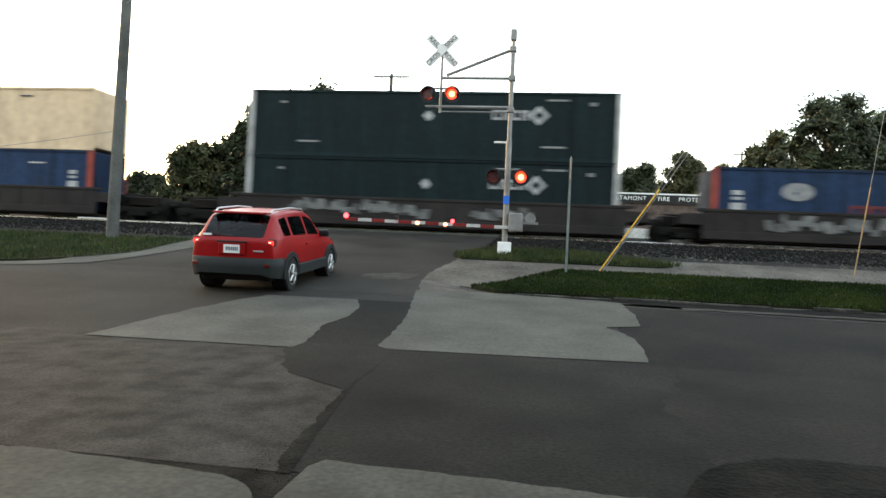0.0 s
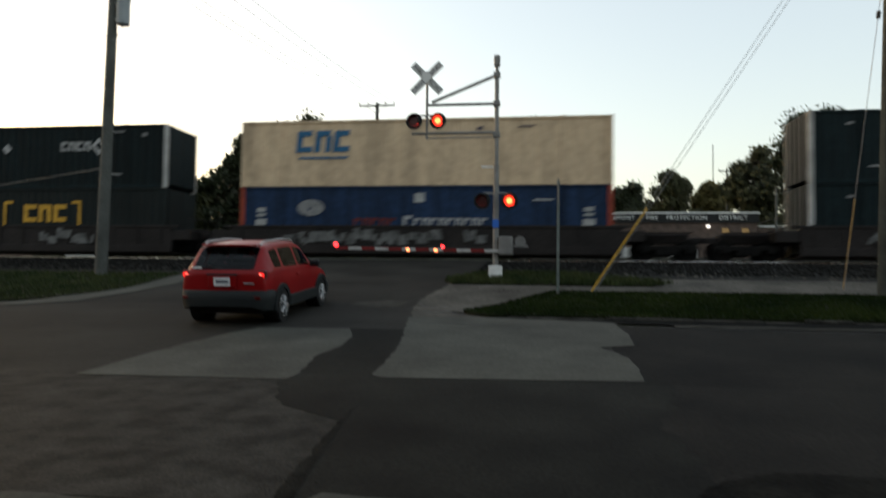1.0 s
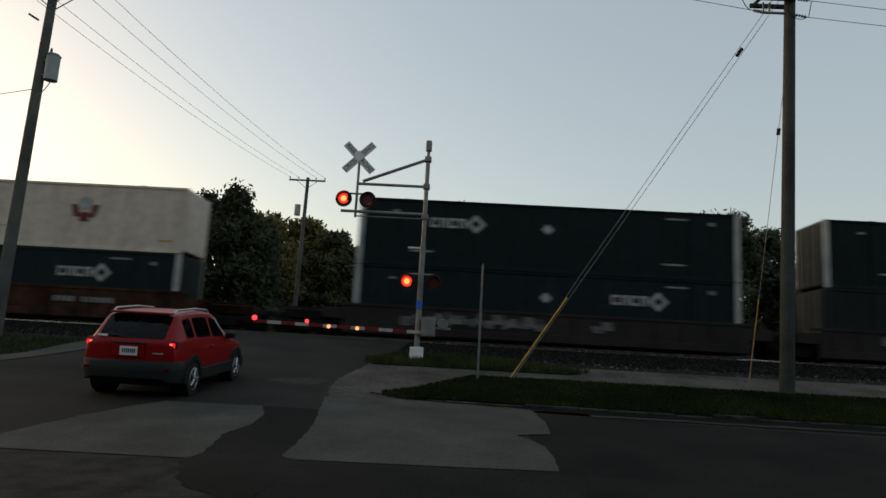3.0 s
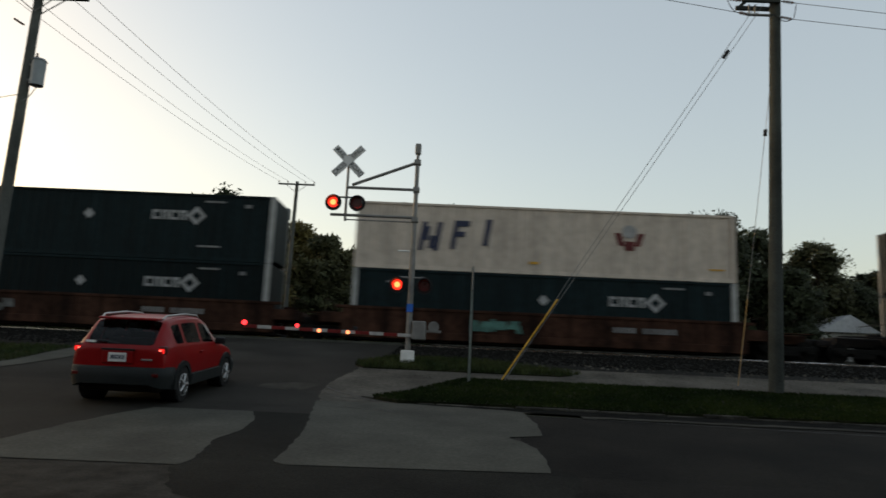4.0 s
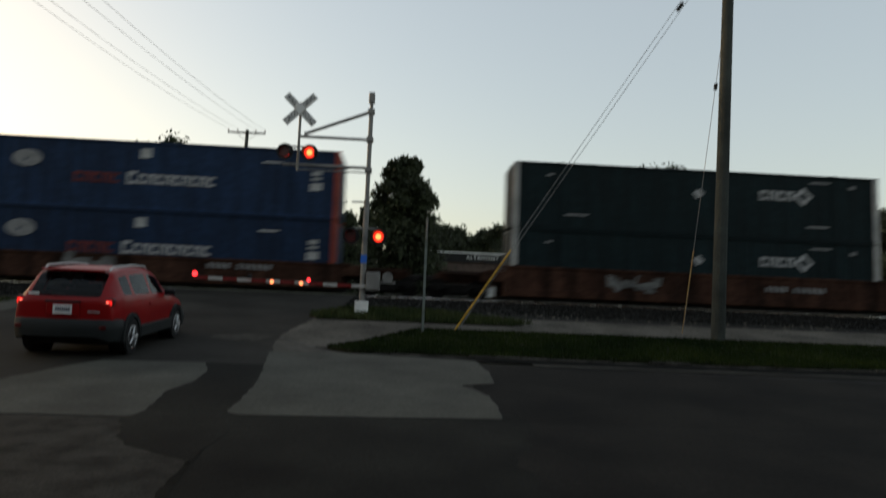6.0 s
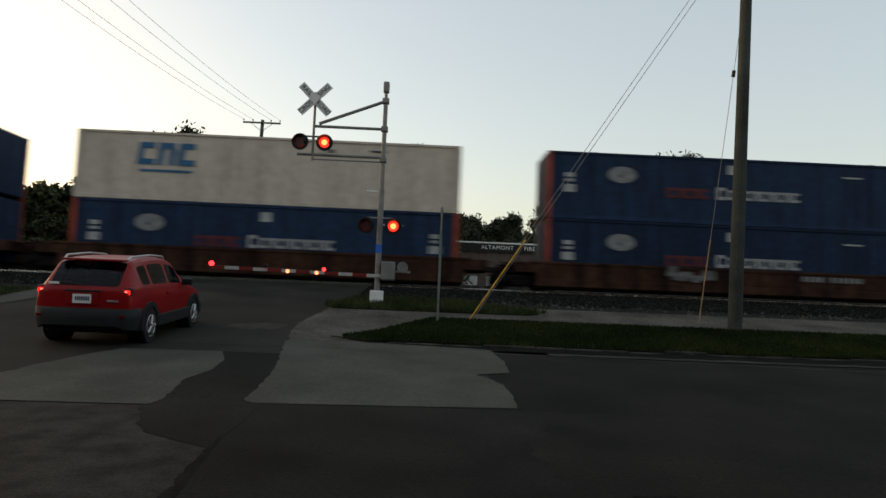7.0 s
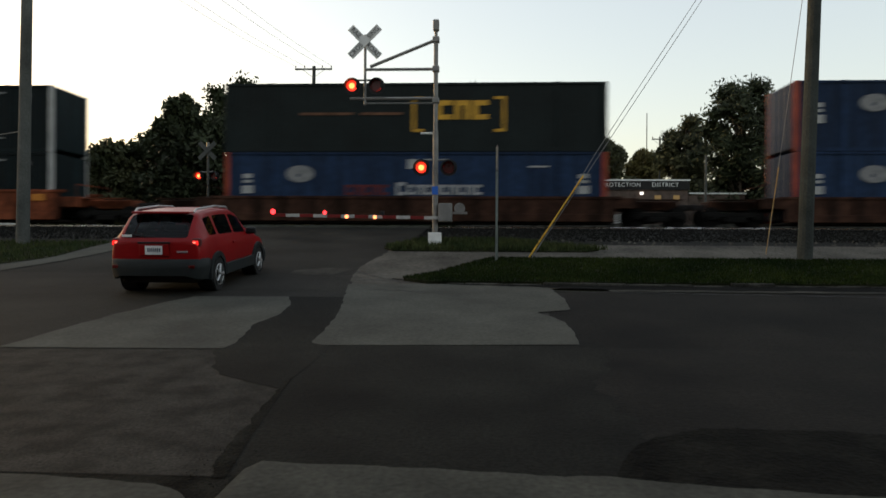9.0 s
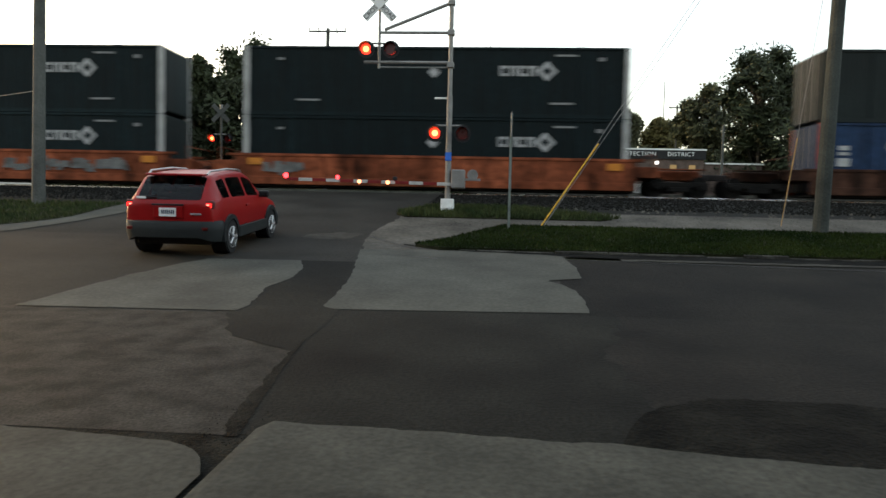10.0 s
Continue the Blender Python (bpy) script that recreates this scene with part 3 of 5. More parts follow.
for i in range(150):
    x = -41 + i * 0.55
    if -10.6 < x < -1.9:
        continue
    if tie_mesh is None:
        o = part("crosstie", abox(-0.115, 0.115, -1.3, 1.3, -0.18, 0, bevel=0.01), TIMBER, ties)
        tie_mesh = o.data
    else:
        o = new("crosstie", tie_mesh)
        o.parent = ties
    o.location = (x, RAIL_Y, RAIL_Z - 0.165)
deck = thing("crossing_deck", "grey crossing panels between and beside the rails", "crossing deck", kind="structure")
for y0, y1 in ((28.15, 29.80), (29.94, 31.22), (31.36, 33.0)):
    for i in range(4):
        part("deck_panel", abox(-10.5 + i * 2.12, -8.4 + i * 2.12, y0, y1, 2.2, 2.432, bevel=0.01), CONCRETE, deck)
tagged(sheet("far_road", ASPHALT, lin(33.0, 90, 40), lambda y: -10.4, lambda y: -2.3, 0.01, 2), "grey asphalt road falling away behind the crossing", "road", kind="structure")

# unseen plain brick wall behind the apron, added to block sky light
part_wall = part("sky_block_wall", abox(-14, 45, -3.4, -3.0, -0.2, 8.5), BRICKWALL)
tagged(part_wall, "unseen brown wall added behind the apron to block sky light", "wall", kind="structure")


# ---- train ----
SPEED = 23.93
CL, CW, CH = 16.15, 2.59, 2.896
SILL = RAIL_Z + 0.22


def ribbed(x0, x1, y, out, z0, z1, depth=0.03, pitch=0.36):
    """A corrugated wall panel in the plane y."""
    bm = bmesh.new()
    xs, n = [], int((x1 - x0) / pitch)
    p = (x1 - x0) / n
    for i in range(n):
        a = x0 + i * p
        xs += [(a, 0), (a + p * 0.55, 0), (a + p * 0.66, depth), (a + p * 0.89, depth)]
    xs.append((x1, 0))
    lo = [bm.verts.new((x, y - out * d, z0)) for x, d in xs]
    hi = [bm.verts.new((x, y - out * d, z1)) for x, d in xs]
    for i in range(len(xs) - 1):
        bm.faces.new((lo[i], lo[i + 1], hi[i + 1], hi[i]))
    return bm


def marks(bm, rects, y):
    """Flat plates on the near side: (x0, x1, z0, z1, slant)."""
    for x0, x1, z0, z1, s in rects:
        q = [bm.verts.new((x + s * (z - z0), y + dy, z)) for dy in (0, 0.012) for x, z in ((x0, z0), (x1, z0), (x1, z1), (x0, z1))]
        for f in ((0, 1, 2, 3), (7, 6, 5, 4), (0, 4, 5, 1), (1, 5, 6, 2), (2, 6, 7, 3), (3, 7, 4, 0)):
            bm.faces.new([q[i] for i in f])
    return bm


def ring(bm, cx, cz, r0, r1, y, n=4, a0=0.0, sx=1.0):
    """A flat ring or lozenge on the near side."""
    vs = []
    for i in range(n):
        a = a0 + 2 * math.pi * i / n
        vs.append([bm.verts.new((cx + sx * math.cos(a) * r, y, cz + math.sin(a) * r)) for r in (r0, r1)])
    for i in range(n):
        u, v = vs[i], vs[(i + 1) % n]
        bm.faces.new((u[0], u[1], v[1], v[0]))
    return bm


def wordbars(x0, z0, z1, n, w, gap, slant=0.0):
    """A row of letter-sized shapes, one list of bars each, for a maker's mark."""
    out, h = [], z1 - z0
    for i in range(n):
        r = []
        out.append(r)
        a = x0 + i * (w + gap)
        t = w * 0.34
        r.append((a, a + t, z0, z1, slant))
        r.append((a + t, a + w, z1 - h * 0.26, z1, slant))
        if i % 2 == 0:
            r.append((a + t, a + w, z0, z0 + h * 0.26, slant))
        else:
            r.append((a + w - t, a + w, z0, z1 - h * 0.26, slant))
    return out


def letters(parent, words, y, material, label=""):
    """Each letter-sized shape is a part of its own."""
    for r in words:
        part("letter_mark", marks(bmesh.new(), r, y), material, parent, label)


def container(style, name_label, mark=0.67, tan=False):
    """A 53-foot container, origin at the middle of its floor."""
    paint = dict(umax=C_TEAL, pacer=C_BLUE, csxw=C_WHITE, csxd=C_DARK, nfi=C_WHITE)[style]
    post = dict(umax=C_POST, pacer=C_ORANGE, csxw=C_WHITE, csxd=C_DARK, nfi=C_WHITE)[style]
    if tan:
        paint = post = C_TAN
    t = thing("shipping_container", name_label, "container", "containers on the train")
    h, y = CL / 2, CW / 2
    part("body", abox(-h + 0.03, h - 0.03, -y + 0.06, y - 0.06, 0.14, CH - 0.01, bevel=0.01), paint, t)
    for s in (-1, 1):
        part("side_panel", ribbed(-h + 0.16, h - 0.16, s * (y - 0.012), s, 0.16, CH - 0.1), paint, t)
        part("top_rail", abox(-h + 0.1, h - 0.1, s * y - 0.03, s * y + 0.03 if s < 0 else s * y, CH - 0.1, CH, bevel=0.008), paint, t)
        part("bottom_rail", abox(-h + 0.1, h - 0.1, s * y - 0.03, s * y + 0.03 if s < 0 else s * y, 0, 0.16, bevel=0.008), paint, t)
        for e in (-1, 1):
            w = 0.2
            part("corner_post", abox(e * h - w if e > 0 else -h, h if e > 0 else -h + w, s * y - 0.05 - 0.012 * (s > 0), s * y + 0.05 + 0.012 * (s < 0), 0, CH, bevel=0.01), post, t)
            part("corner_casting", abox(e * 6.05 - 0.09, e * 6.05 + 0.09, s * y - 0.06, s * y + 0.06, CH - 0.12, CH + 0.015, bevel=0.01), paint, t)
    for e in (-1, 1):
        part("side_post", abox(e * 6.05 - 0.09, e * 6.05 + 0.09, -y - 0.013, -y + 0.03, 0.16, CH - 0.11, bevel=0.006), paint, t)
    for s in (-1, 1):
        d = part("door", abox(-h - 0.03, -h + 0.03, 0.02 if s > 0 else -y + 0.12, y - 0.12 if s > 0 else -0.02, 0.16, CH - 0.1, bevel=0.008), paint, t)
        for k in (0.28, 0.78):
            part("lock_rod", atube([(-h - 0.06, s * k, 0.1), (-h - 0.06, s * k, CH - 0.06)], 0.022, n=6), GALV, d)
        part("front_panel", abox(h - 0.03, h + 0.02, 0.01 if s > 0 else -y + 0.12, y - 0.12 if s > 0 else -0.01, 0.16, CH - 0.1, bevel=0.008), paint, t)
    f = -y - 0.016
    X = lambda a: -h + a * CL
    one = lambda *rects: [[r] for r in rects]
    if style == "umax":
        letters(t, wordbars(X(mark), 1.72, 2.14, 4, 0.32, 0.07), f, LOGO_WHITE)
        part("lozenge_mark", ring(bmesh.new(), X(mark + 0.12), 1.93, 0.20, 0.42, f + 0.002, 4), LOGO_WHITE, t, "white lozenge ring mark")
        part("hazard_diamond", ring(bmesh.new(), X(0.5), 1.85, 0.0001, 0.24, f, 4), LOGO_WHITE, t)
        letters(t, one((X(0.14), X(0.2), 0.62, 0.70, 0), (X(0.8), X(0.86), 0.57, 0.65, 0), (X(0.81), X(0.865), 2.53, 2.61, 0), (X(0.92), X(0.935), 2.35, 2.5, 0), (X(0.09), X(0.105), 2.32, 2.42, 0)), f, CODE_GREY)
    elif style == "pacer":
        part("oval_mark", ring(bmesh.new(), X(0.2), 1.98, 0.0001, 0.36, f, 20, sx=1.7), CODE_GREY, t, "pale worn oval emblem")
        letters(t, wordbars(X(0.32), 1.08, 1.52, 5, 0.32, 0.06), f, LOGO_RED)
        letters(t, wordbars(X(0.455), 1.08, 1.62, 1, 0.38, 0.05), f, LOGO_WHITE)
        letters(t, wordbars(X(0.484), 1.10, 1.52, 9, 0.29, 0.065), f, LOGO_WHITE)
        letters(t, one((X(0.485), X(0.512), 2.2, 2.6, 0), (X(0.925), X(0.955), 1.15, 1.48, 0), (X(0.928), X(0.952), 1.6, 1.72, 0), (X(0.928), X(0.952), 1.8, 1.98, 0), (X(0.8), X(0.85), 2.25, 2.32, 0), (X(0.045), X(0.075), 1.15, 1.48, 0), (X(0.048), X(0.072), 1.6, 1.72, 0), (X(0.048), X(0.072), 1.8, 1.98, 0)), f, C_POST)
        letters(t, one((X(0.192), X(0.2), 1.85, 1.98, 0)), f - 0.006, LOGO_DARK)
    elif style == "csxw":
        letters(t, wordbars(X(0.155), 1.5, 2.45, 3, 0.72, 0.12, 0.1) + one((X(0.165), X(0.3), 1.2, 1.3, 0)), f, LOGO_BLUE)
        letters(t, one((X(0.76), X(0.8), 2.45, 2.52, 0), (X(0.65), X(0.665), 2.35, 2.5, 0)), f, LOGO_DARK)
    elif style == "csxd":
        letters(t, wordbars(X(0.56), 1.35, 2.15, 3, 0.64, 0.12), f, LOGO_GOLD)
        for a, e in ((0.5, 1), (0.735, -1)):
            b = X(a)
            letters(t, [[(b - 0.06, b + 0.06, 0.85, 2.3, 0), (min(b, b + e * 0.4), max(b, b + e * 0.4), 2.2, 2.32, 0), (min(b, b + e * 0.4), max(b, b + e * 0.4), 0.83, 0.95, 0)]], f, LOGO_GOLD)
        letters(t, one((X(0.2), X(0.34), 1.55, 1.66, 0), (X(0.36), X(0.47), 1.55, 1.66, 0)), f, RUST)
    elif style == "nfi":
        letters(t, [[(X(0.165), X(0.178), 0.85, 2.1, 0.15), (X(0.205), X(0.218), 0.85, 2.1, 0.15), (X(0.178), X(0.192), 1.3, 1.9, 0.15), (X(0.192), X(0.205), 0.95, 1.5, 0.15)],
                    [(X(0.25), X(0.263), 0.95, 2.2, 0.15), (X(0.263), X(0.3), 1.95, 2.2, 0.15), (X(0.263), X(0.288), 1.5, 1.72, 0.15)], [(X(0.335), X(0.35), 1.15, 2.3, 0.15)]], f, LOGO_DARK)
        letters(t, one((X(0.694), X(0.71), 1.4, 1.95, -0.3), (X(0.735), X(0.751), 1.4, 1.95, 0.3), (X(0.71), X(0.735), 1.2, 1.6, 0)), f, LOGO_RED, "red wing of an emblem")
        part("white_emblem", ring(bmesh.new(), X(0.7225), 2.02, 0.0001, 0.3, f, 12), LOGO_WHITE, t)
        letters(t, one((X(0.46), X(0.485), 0.45, 0.55, 0), (X(0.93), X(0.97), 0.5, 0.56, 0)), f, LOGO_GOLD)
    return t


def truck(parent, x, material):
    """A two-axle truck under the car's end."""
    tr = part("truck", abox(x - 0.25, x + 0.25, -0.95, 0.95, 0.35, 0.6, bevel=0.03), TRUCKBLACK, parent)
    for s in (-1, 1):
        bm = bmesh.new()
        box(bm, x - 1.2, x + 1.2, s * 1.0 - 0.07, s * 1.0 + 0.07, 0.42, 0.62, 0.03)
        box(bm, x - 0.45, x + 0.45, s * 1.0 - 0.08, s * 1.0 + 0.08, 0.2, 0.44, 0.05)
        for e in (-1, 1):
            box(bm, x + e * 0.89 - 0.17, x + e * 0.89 + 0.17, s * 1.0 - 0.1, s * 1.0 + 0.1, 0.3, 0.55, 0.04)
        part("side_frame", bm, TRUCKBLACK, tr)
        for e in (-1, 1):
            a = x + e * 0.89
            bm = tube(bmesh.new(), [(a, s * 0.67, 0.42), (a, s * 0.77, 0.42)], 0.42, n=20)
            tube(bm, [(a, s * 0.64, 0.42), (a, s * 0.67, 0.42)], 0.445, n=20)
            part("wheel", bm, TRUCKBLACK, tr)
    return tr


def well_car(material, label, dx_l, dx_r, top=1.5):
    """A well car for one stack; origin on the rail head below the well's middle. dx: where its trucks stand past the well."""
    t = thing("well_car", label, "well car", "well cars of the train")
    h = CL / 2 + 0.35
    for s in (-1, 1):
        y = s * 1.42
        part("side_sill", abox(-h, h, y - 0.05, y + 0.05, 0.5, top - 0.1), material, t)
        part("top_chord", abox(-h - 0.3, h + 0.3, y - 0.09, y + 0.09, top - 0.12, top, bevel=0.02), material, t)
        part("bottom_chord", abox(-h, h, y - 0.10, y + 0.10, 0.20, 0.52, bevel=0.02), material, t)
        rib = None
        for i in range(15):
            a = -h + 0.5 + i * (2 * h - 1) / 14
            if rib is None:
                o = part("stiffener", abox(-0.05, 0.05, 0, 0.045, 0.52, top - 0.13), material, t)
                rib = o.data
            else:
                o = new("stiffener", rib)
                o.parent = t
            o.location = (a, y + (0.05 if s > 0 else -0.095), 0)
    part("well_floor", abox(-h, h, -1.3, 1.3, 0.13, 0.215), W_DARK, t)
    for e, d in ((-1, dx_l), (1, dx_r)):
        L = d + 0.2
        bm = box(bmesh.new(), min(e * (h - 0.3), e * (h + L)), max(e * (h - 0.3), e * (h + L)), -0.55, 0.55, 0.72, 1.12, 0.03)
        box(bm, min(e * h, e * (h + 0.9)), max(e * h, e * (h + 0.9)), -1.45, 1.45, 0.75, 1.2, 0.03)
        box(bm, min(e * (h + 0.4), e * (h + L)), max(e * (h + 0.4), e * (h + L)), -1.25, -0.7, 1.12, 1.16)
        part("end_platform", bm, material, t)
        part("hand_rail", tube(bmesh.new(), [(e * (h + 0.7), -1.3, 1.2), (e * (h + 0.7), -1.3, 1.75), (e * (h + 0.7), 1.3, 1.75), (e * (h + 0.7), 1.3, 1.2)], 0.02, n=6), material, t)
        if d > 1.0:
            truck(t, e * (h + d - 0.75), material)
            part("coupler", box(bmesh.new(), min(e * (h + d), e * (h + d + 0.95)), max(e * (h + d), e * (h + d + 0.95)), -0.13, 0.13, 0.75, 1.0, 0.04), W_DARK, t)
    if material is W_ORANGE:
        for e in (-1, 1):
            part("reflector_plate", abox(e * (h - 0.9) - 0.3, e * (h - 0.9) + 0.3, -1.54, -1.515, top - 0.48, top - 0.2), AMBER_PLATE, t, "small amber reflector plate")
    return t


def graffiti(car, x0, x1, material, seed):
    rnd = random.Random(seed)
    bm = bmesh.new()
    x = x0
    while x < x1:
        w = rnd.uniform(0.12, 0.5)
        z = rnd.uniform(0.55, 0.85)
        marks(bm, [(x, x + w, z, z + rnd.uniform(0.25, 0.5), rnd.uniform(-0.5, 0.5))], -1.535)
        x += w * rnd.uniform(0.6, 1.2)
    tagged(part("graffiti", bm, material, car), "pale spray-painted graffiti strokes", kind="stuff")


UMAX_L = "dark blue ribbed container with pale corner posts"
PACER_L = "blue container with orange corner posts and white lettering"
CSXW_L = "dirty white container with blue lettering"
CSXD_L = "dark green-grey container with gold lettering"
NFI_L = "dirty white ribbed container with dark slanted lettering"
PROTO = dict(umax=container("umax", UMAX_L), pacer=container("pacer", PACER_L), csxw=container("csxw", CSXW_L), csxd=container("csxd", CSXD_L), nfi=container("nfi", NFI_L))
PROTO["csxt"] = container("csxw", "tan-stained dirty white container with blue lettering", tan=True)
PROTO["umax_b"] = container("umax", UMAX_L, 0.19)
# left end at the start, lower and upper container, car paint, truck offsets to the left and right
CONSIST = [
    (6.4, "pacer", None, "dark", 1.3, 2.6), (-13.39, "umax", "umax", "dark", 2.6, 0.8),
    (-37.11, "pacer", "csxt", "dark", 1.3, 2.6), (-56.77, "csxd", "umax", "dark", 1.3, 0.8), (-76.41, "umax", "umax_b", "dark", 2.6, 0.8),
    (-100.11, "umax", "nfi", "red", 1.3, 2.6), (-119.81, "umax", "umax", "red", 1.3, 0.8), (-139.4, "umax", "umax", "red", 2.6, 0.8),
    (-162.98, "pacer", "pacer", "red", 1.3, 2.6), (-182.84, "pacer", "csxw", "red", 1.3, 0.8), (-202.48, "pacer", "pacer", "red", 2.6, 0.8),
    (-226.19, "pacer", "csxd", "red", 2.6, 2.6),
    (-249.93, "umax", "umax", "orange", 1.3, 2.6), (-269.64, "umax", "umax", "orange", 1.3, 0.8),
]
PAINT = dict(dark=(W_DARK, "sooty dark well car with graffiti"), red=(W_RED, "rusty red-brown articulated well car"), orange=(W_ORANGE, "orange-yellow well car with dirt streaks"))
TRAIN = []
used = set()
for n, (x, low, up, paint, dl, dr) in enumerate(CONSIST):
    cx = x + CL / 2
    car = well_car(*PAINT[paint], dl, dr, 1.25 if 8 <= n <= 11 else 1.42 if n < 5 else 1.5)
    car.location = (cx, RAIL_Y, RAIL_Z)
    if paint == "dark":
        graffiti(car, -6, -1 + n % 3, GRAFFITI, 50 + n)
        graffiti(car, 2, 2.5 + n % 2 * 2, GRAFFITI, 70 + n)
    elif n in (5, 6, 7, 8):
        graffiti(car, -5 + n % 3, -3 + n % 3, GRAFFITI_TEAL if n == 5 else GRAFFITI, 60 + n)
        letters(car, [[(2.9 + 0.24 * k + (0.25 if k > 3 else 0), 3.05 + 0.24 * k + (0.25 if k > 3 else 0), 0.84, 1.06, 0)] for k in range(10)], -1.532, CODE_GREY)
    elif paint == "orange":
        graffiti(car, *((-7.2, -5.6), (1.0, 6.5))[n % 2], GRAFFITI, 90 + n)
    TRAIN.append(car)
    for k, style in enumerate((low, up)):
        if style is None:
            continue
        m = pose(cx, RAIL_Y, SILL + k * (CH + 0.02))
        if style in used:
            c = copy_thing(PROTO[style], m)
        else:
            c = PROTO[style]
            c.matrix_world = m
            used.add(style)
        TRAIN.append(c)


# ---- crossing signal ----
MX, MY = -1.31, 20.5
MZ = gz(MY) + 0.05


def lamp_head(parent, x, z, y=-0.22):
    """One flasher: dark backing disc, hood, lens, lit core and an added dark disc that hides the glow when off."""
    h = part("lamp_head", tube(bmesh.new(), [(x, y + 0.05, z), (x, y + 0.07, z)], 0.25, n=24), BLACK, parent, "round black flasher with a hooded red lens")
    part("housing", tube(bmesh.new(), [(x, y + 0.07, z), (x, y + 0.2, z)], 0.17, 0.1, n=16), BLACK, h)
    bm = bmesh.new()
    a = [math.pi * (-0.15 + 1.3 * i / 14) for i in range(15)]
    for r in (0.165, 0.172):
        p = [[bm.verts.new((x + r * math.cos(q), yy, z + r * math.sin(q))) for q in a] for yy in (y + 0.05, y - 0.2)]
        for i in range(14):
            bm.faces.new((p[0][i], p[0][i + 1], p[1][i + 1], p[1][i]))
    part("hood", bm, BLACK, h)
    part("lens", tube(bmesh.new(), [(x, y + 0.03, z), (x, y + 0.05, z)], 0.155, n=24), RED_LIT, h)
    part("bulb", tube(bmesh.new(), [(x, y + 0.02, z), (x, y + 0.032, z)], 0.085, n=20), RED_HOT, h)
    sh = part("shutter", tube(bmesh.new(), [(x, y, z), (x, y + 0.012, z)], 0.162, n=24), RED_DIM, h)
    return sh


def blade(bm_m, parent, L=1.22, W=0.23, t=0.03):
    b = part("blade", abox(-L / 2, L / 2, -t / 2, t / 2, -W / 2, W / 2, bevel=0.008, m=bm_m), SIGNWHITE, parent)
    return b


def lettering(word, size, m, material, parent, name="lettering", depth=0.004, spread=1.0):
    cu = bpy.data.curves.new(name, "FONT")
    cu.body, cu.size, cu.align_x, cu.align_y, cu.extrude, cu.space_character = word, size, "CENTER", "CENTER", depth, spread
    tmp = bpy.data.objects.new(name, cu)
    scene.collection.objects.link(tmp)
    dg = bpy.context.evaluated_depsgraph_get()
    me = bpy.data.meshes.new_from_object(tmp.evaluated_get(dg))
    bpy.data.objects.remove(tmp)
    me.transform(m)
    me.materials.clear()
    me.materials.append(material)
    ob = new(name, me)
    ob.parent = parent
    return ob


def crossbuck(parent, x, y, z, back=None):
    for a, words in ((45, ("CROS", "SING")), (-45, ("RAIL", "ROAD"))):
        rot = Matrix.Translation((x, y - (0.02 if a > 0 else -0.02), z)) @ Matrix.Rotation(radians(-a), 4, "Y")
        b = blade(rot, parent)
        if back:
            b.data.materials[0] = back
            continue
        for w, cx in zip(words, (-0.36, 0.36)):
            lettering(w, 0.19, rot @ Matrix.Translation((cx, -0.02, 0)) @ Matrix.Rotation(radians(90), 4, "X"), BLACK, b)


SHUTTERS = []
sig = thing("crossing_signal", "galvanised crossing signal mast with cantilever arm and flashing red lamps", "crossing signal", m=Matrix.Translation((MX, MY, MZ)))
part("foundation", abox(-0.19, 0.19, -0.19, 0.19, -0.2, 0.36, bevel=0.02), WHITE, sig, "white junction box base")
TOP = 8.27 - MZ
part("mast", tube(atube([(0, 0, 0.3), (0, 0, 5.0 - MZ)], 0.085, n=14), [(0, 0, 5.0 - MZ), (0, 0, TOP - 0.55)], 0.066, n=14), GALV, sig)
part("bell", box(tube(bmesh.new(), [(0, 0, TOP - 0.55), (0, 0, TOP - 0.32)], 0.05, n=10), -0.09, 0.09, -0.1, 0.1, TOP - 0.34, TOP, 0.04), GALV, sig, "grey bell on the mast's top")
AX = -2.10
for z in (6.82, 5.96, 5.82):
    part("arm", atube([(0, 0, z - MZ), (AX - (0.45 if z == 5.96 else 0), 0, z - MZ)], 0.045 if z != 5.82 else 0.02, n=8), GALV, sig)
part("brace", atube([(0, 0, 7.68 - MZ), (AX + 0.15, 0, 6.90 - MZ)], 0.05, n=8), GALV, sig)
part("arm_post", atube([(AX, 0, 5.78 - MZ), (AX, 0, 7.85 - MZ)], 0.04, n=8), GALV, sig)
for z in (7.68, 6.82, 5.89):
    part("clamp", abox(-0.1, 0.1, -0.11, 0.11, z - MZ - 0.08, z - MZ + 0.08, bevel=0.02), GALV, sig)
for x, z in ((AX - 0.36, 6.30), (AX + 0.36, 6.30), (-0.40, 3.90), (0.40, 3.90)):
    SHUTTERS.append((lamp_head(sig, x, z - MZ), x < AX or -0.5 < x < 0))
for x, z in ((AX, 6.50), (0, 4.14)):
    part("lamp_bracket", atube([(x - 0.42, -0.02, z - MZ), (x + 0.42, -0.02, z - MZ)], 0.03, n=8), GALV, sig)
crossbuck(sig, AX, -0.08, 7.62 - MZ)
part("side_lamp_arm", atube([(-0.45, 0.1, 4.95 - MZ), (0, 0.1, 4.95 - MZ)], 0.03, n=6), WHITE, sig)
part("blue_notice", abox(-0.09, 0.09, -0.1, -0.08, 3.12 - MZ, 3.36 - MZ), BLUESIGN, sig, "small blue notice plate")
gear = part("gate_mechanism", abox(0.1, 0.5, -0.2, 0.25, 2.32 - MZ, 2.86 - MZ, bevel=0.03), GALV, sig, "grey steel gate machine box")
bm = tube(bmesh.new(), [(0.72, -0.05, 2.72 - MZ), (0.72, 0.05, 2.72 - MZ)], 0.16, n=16)
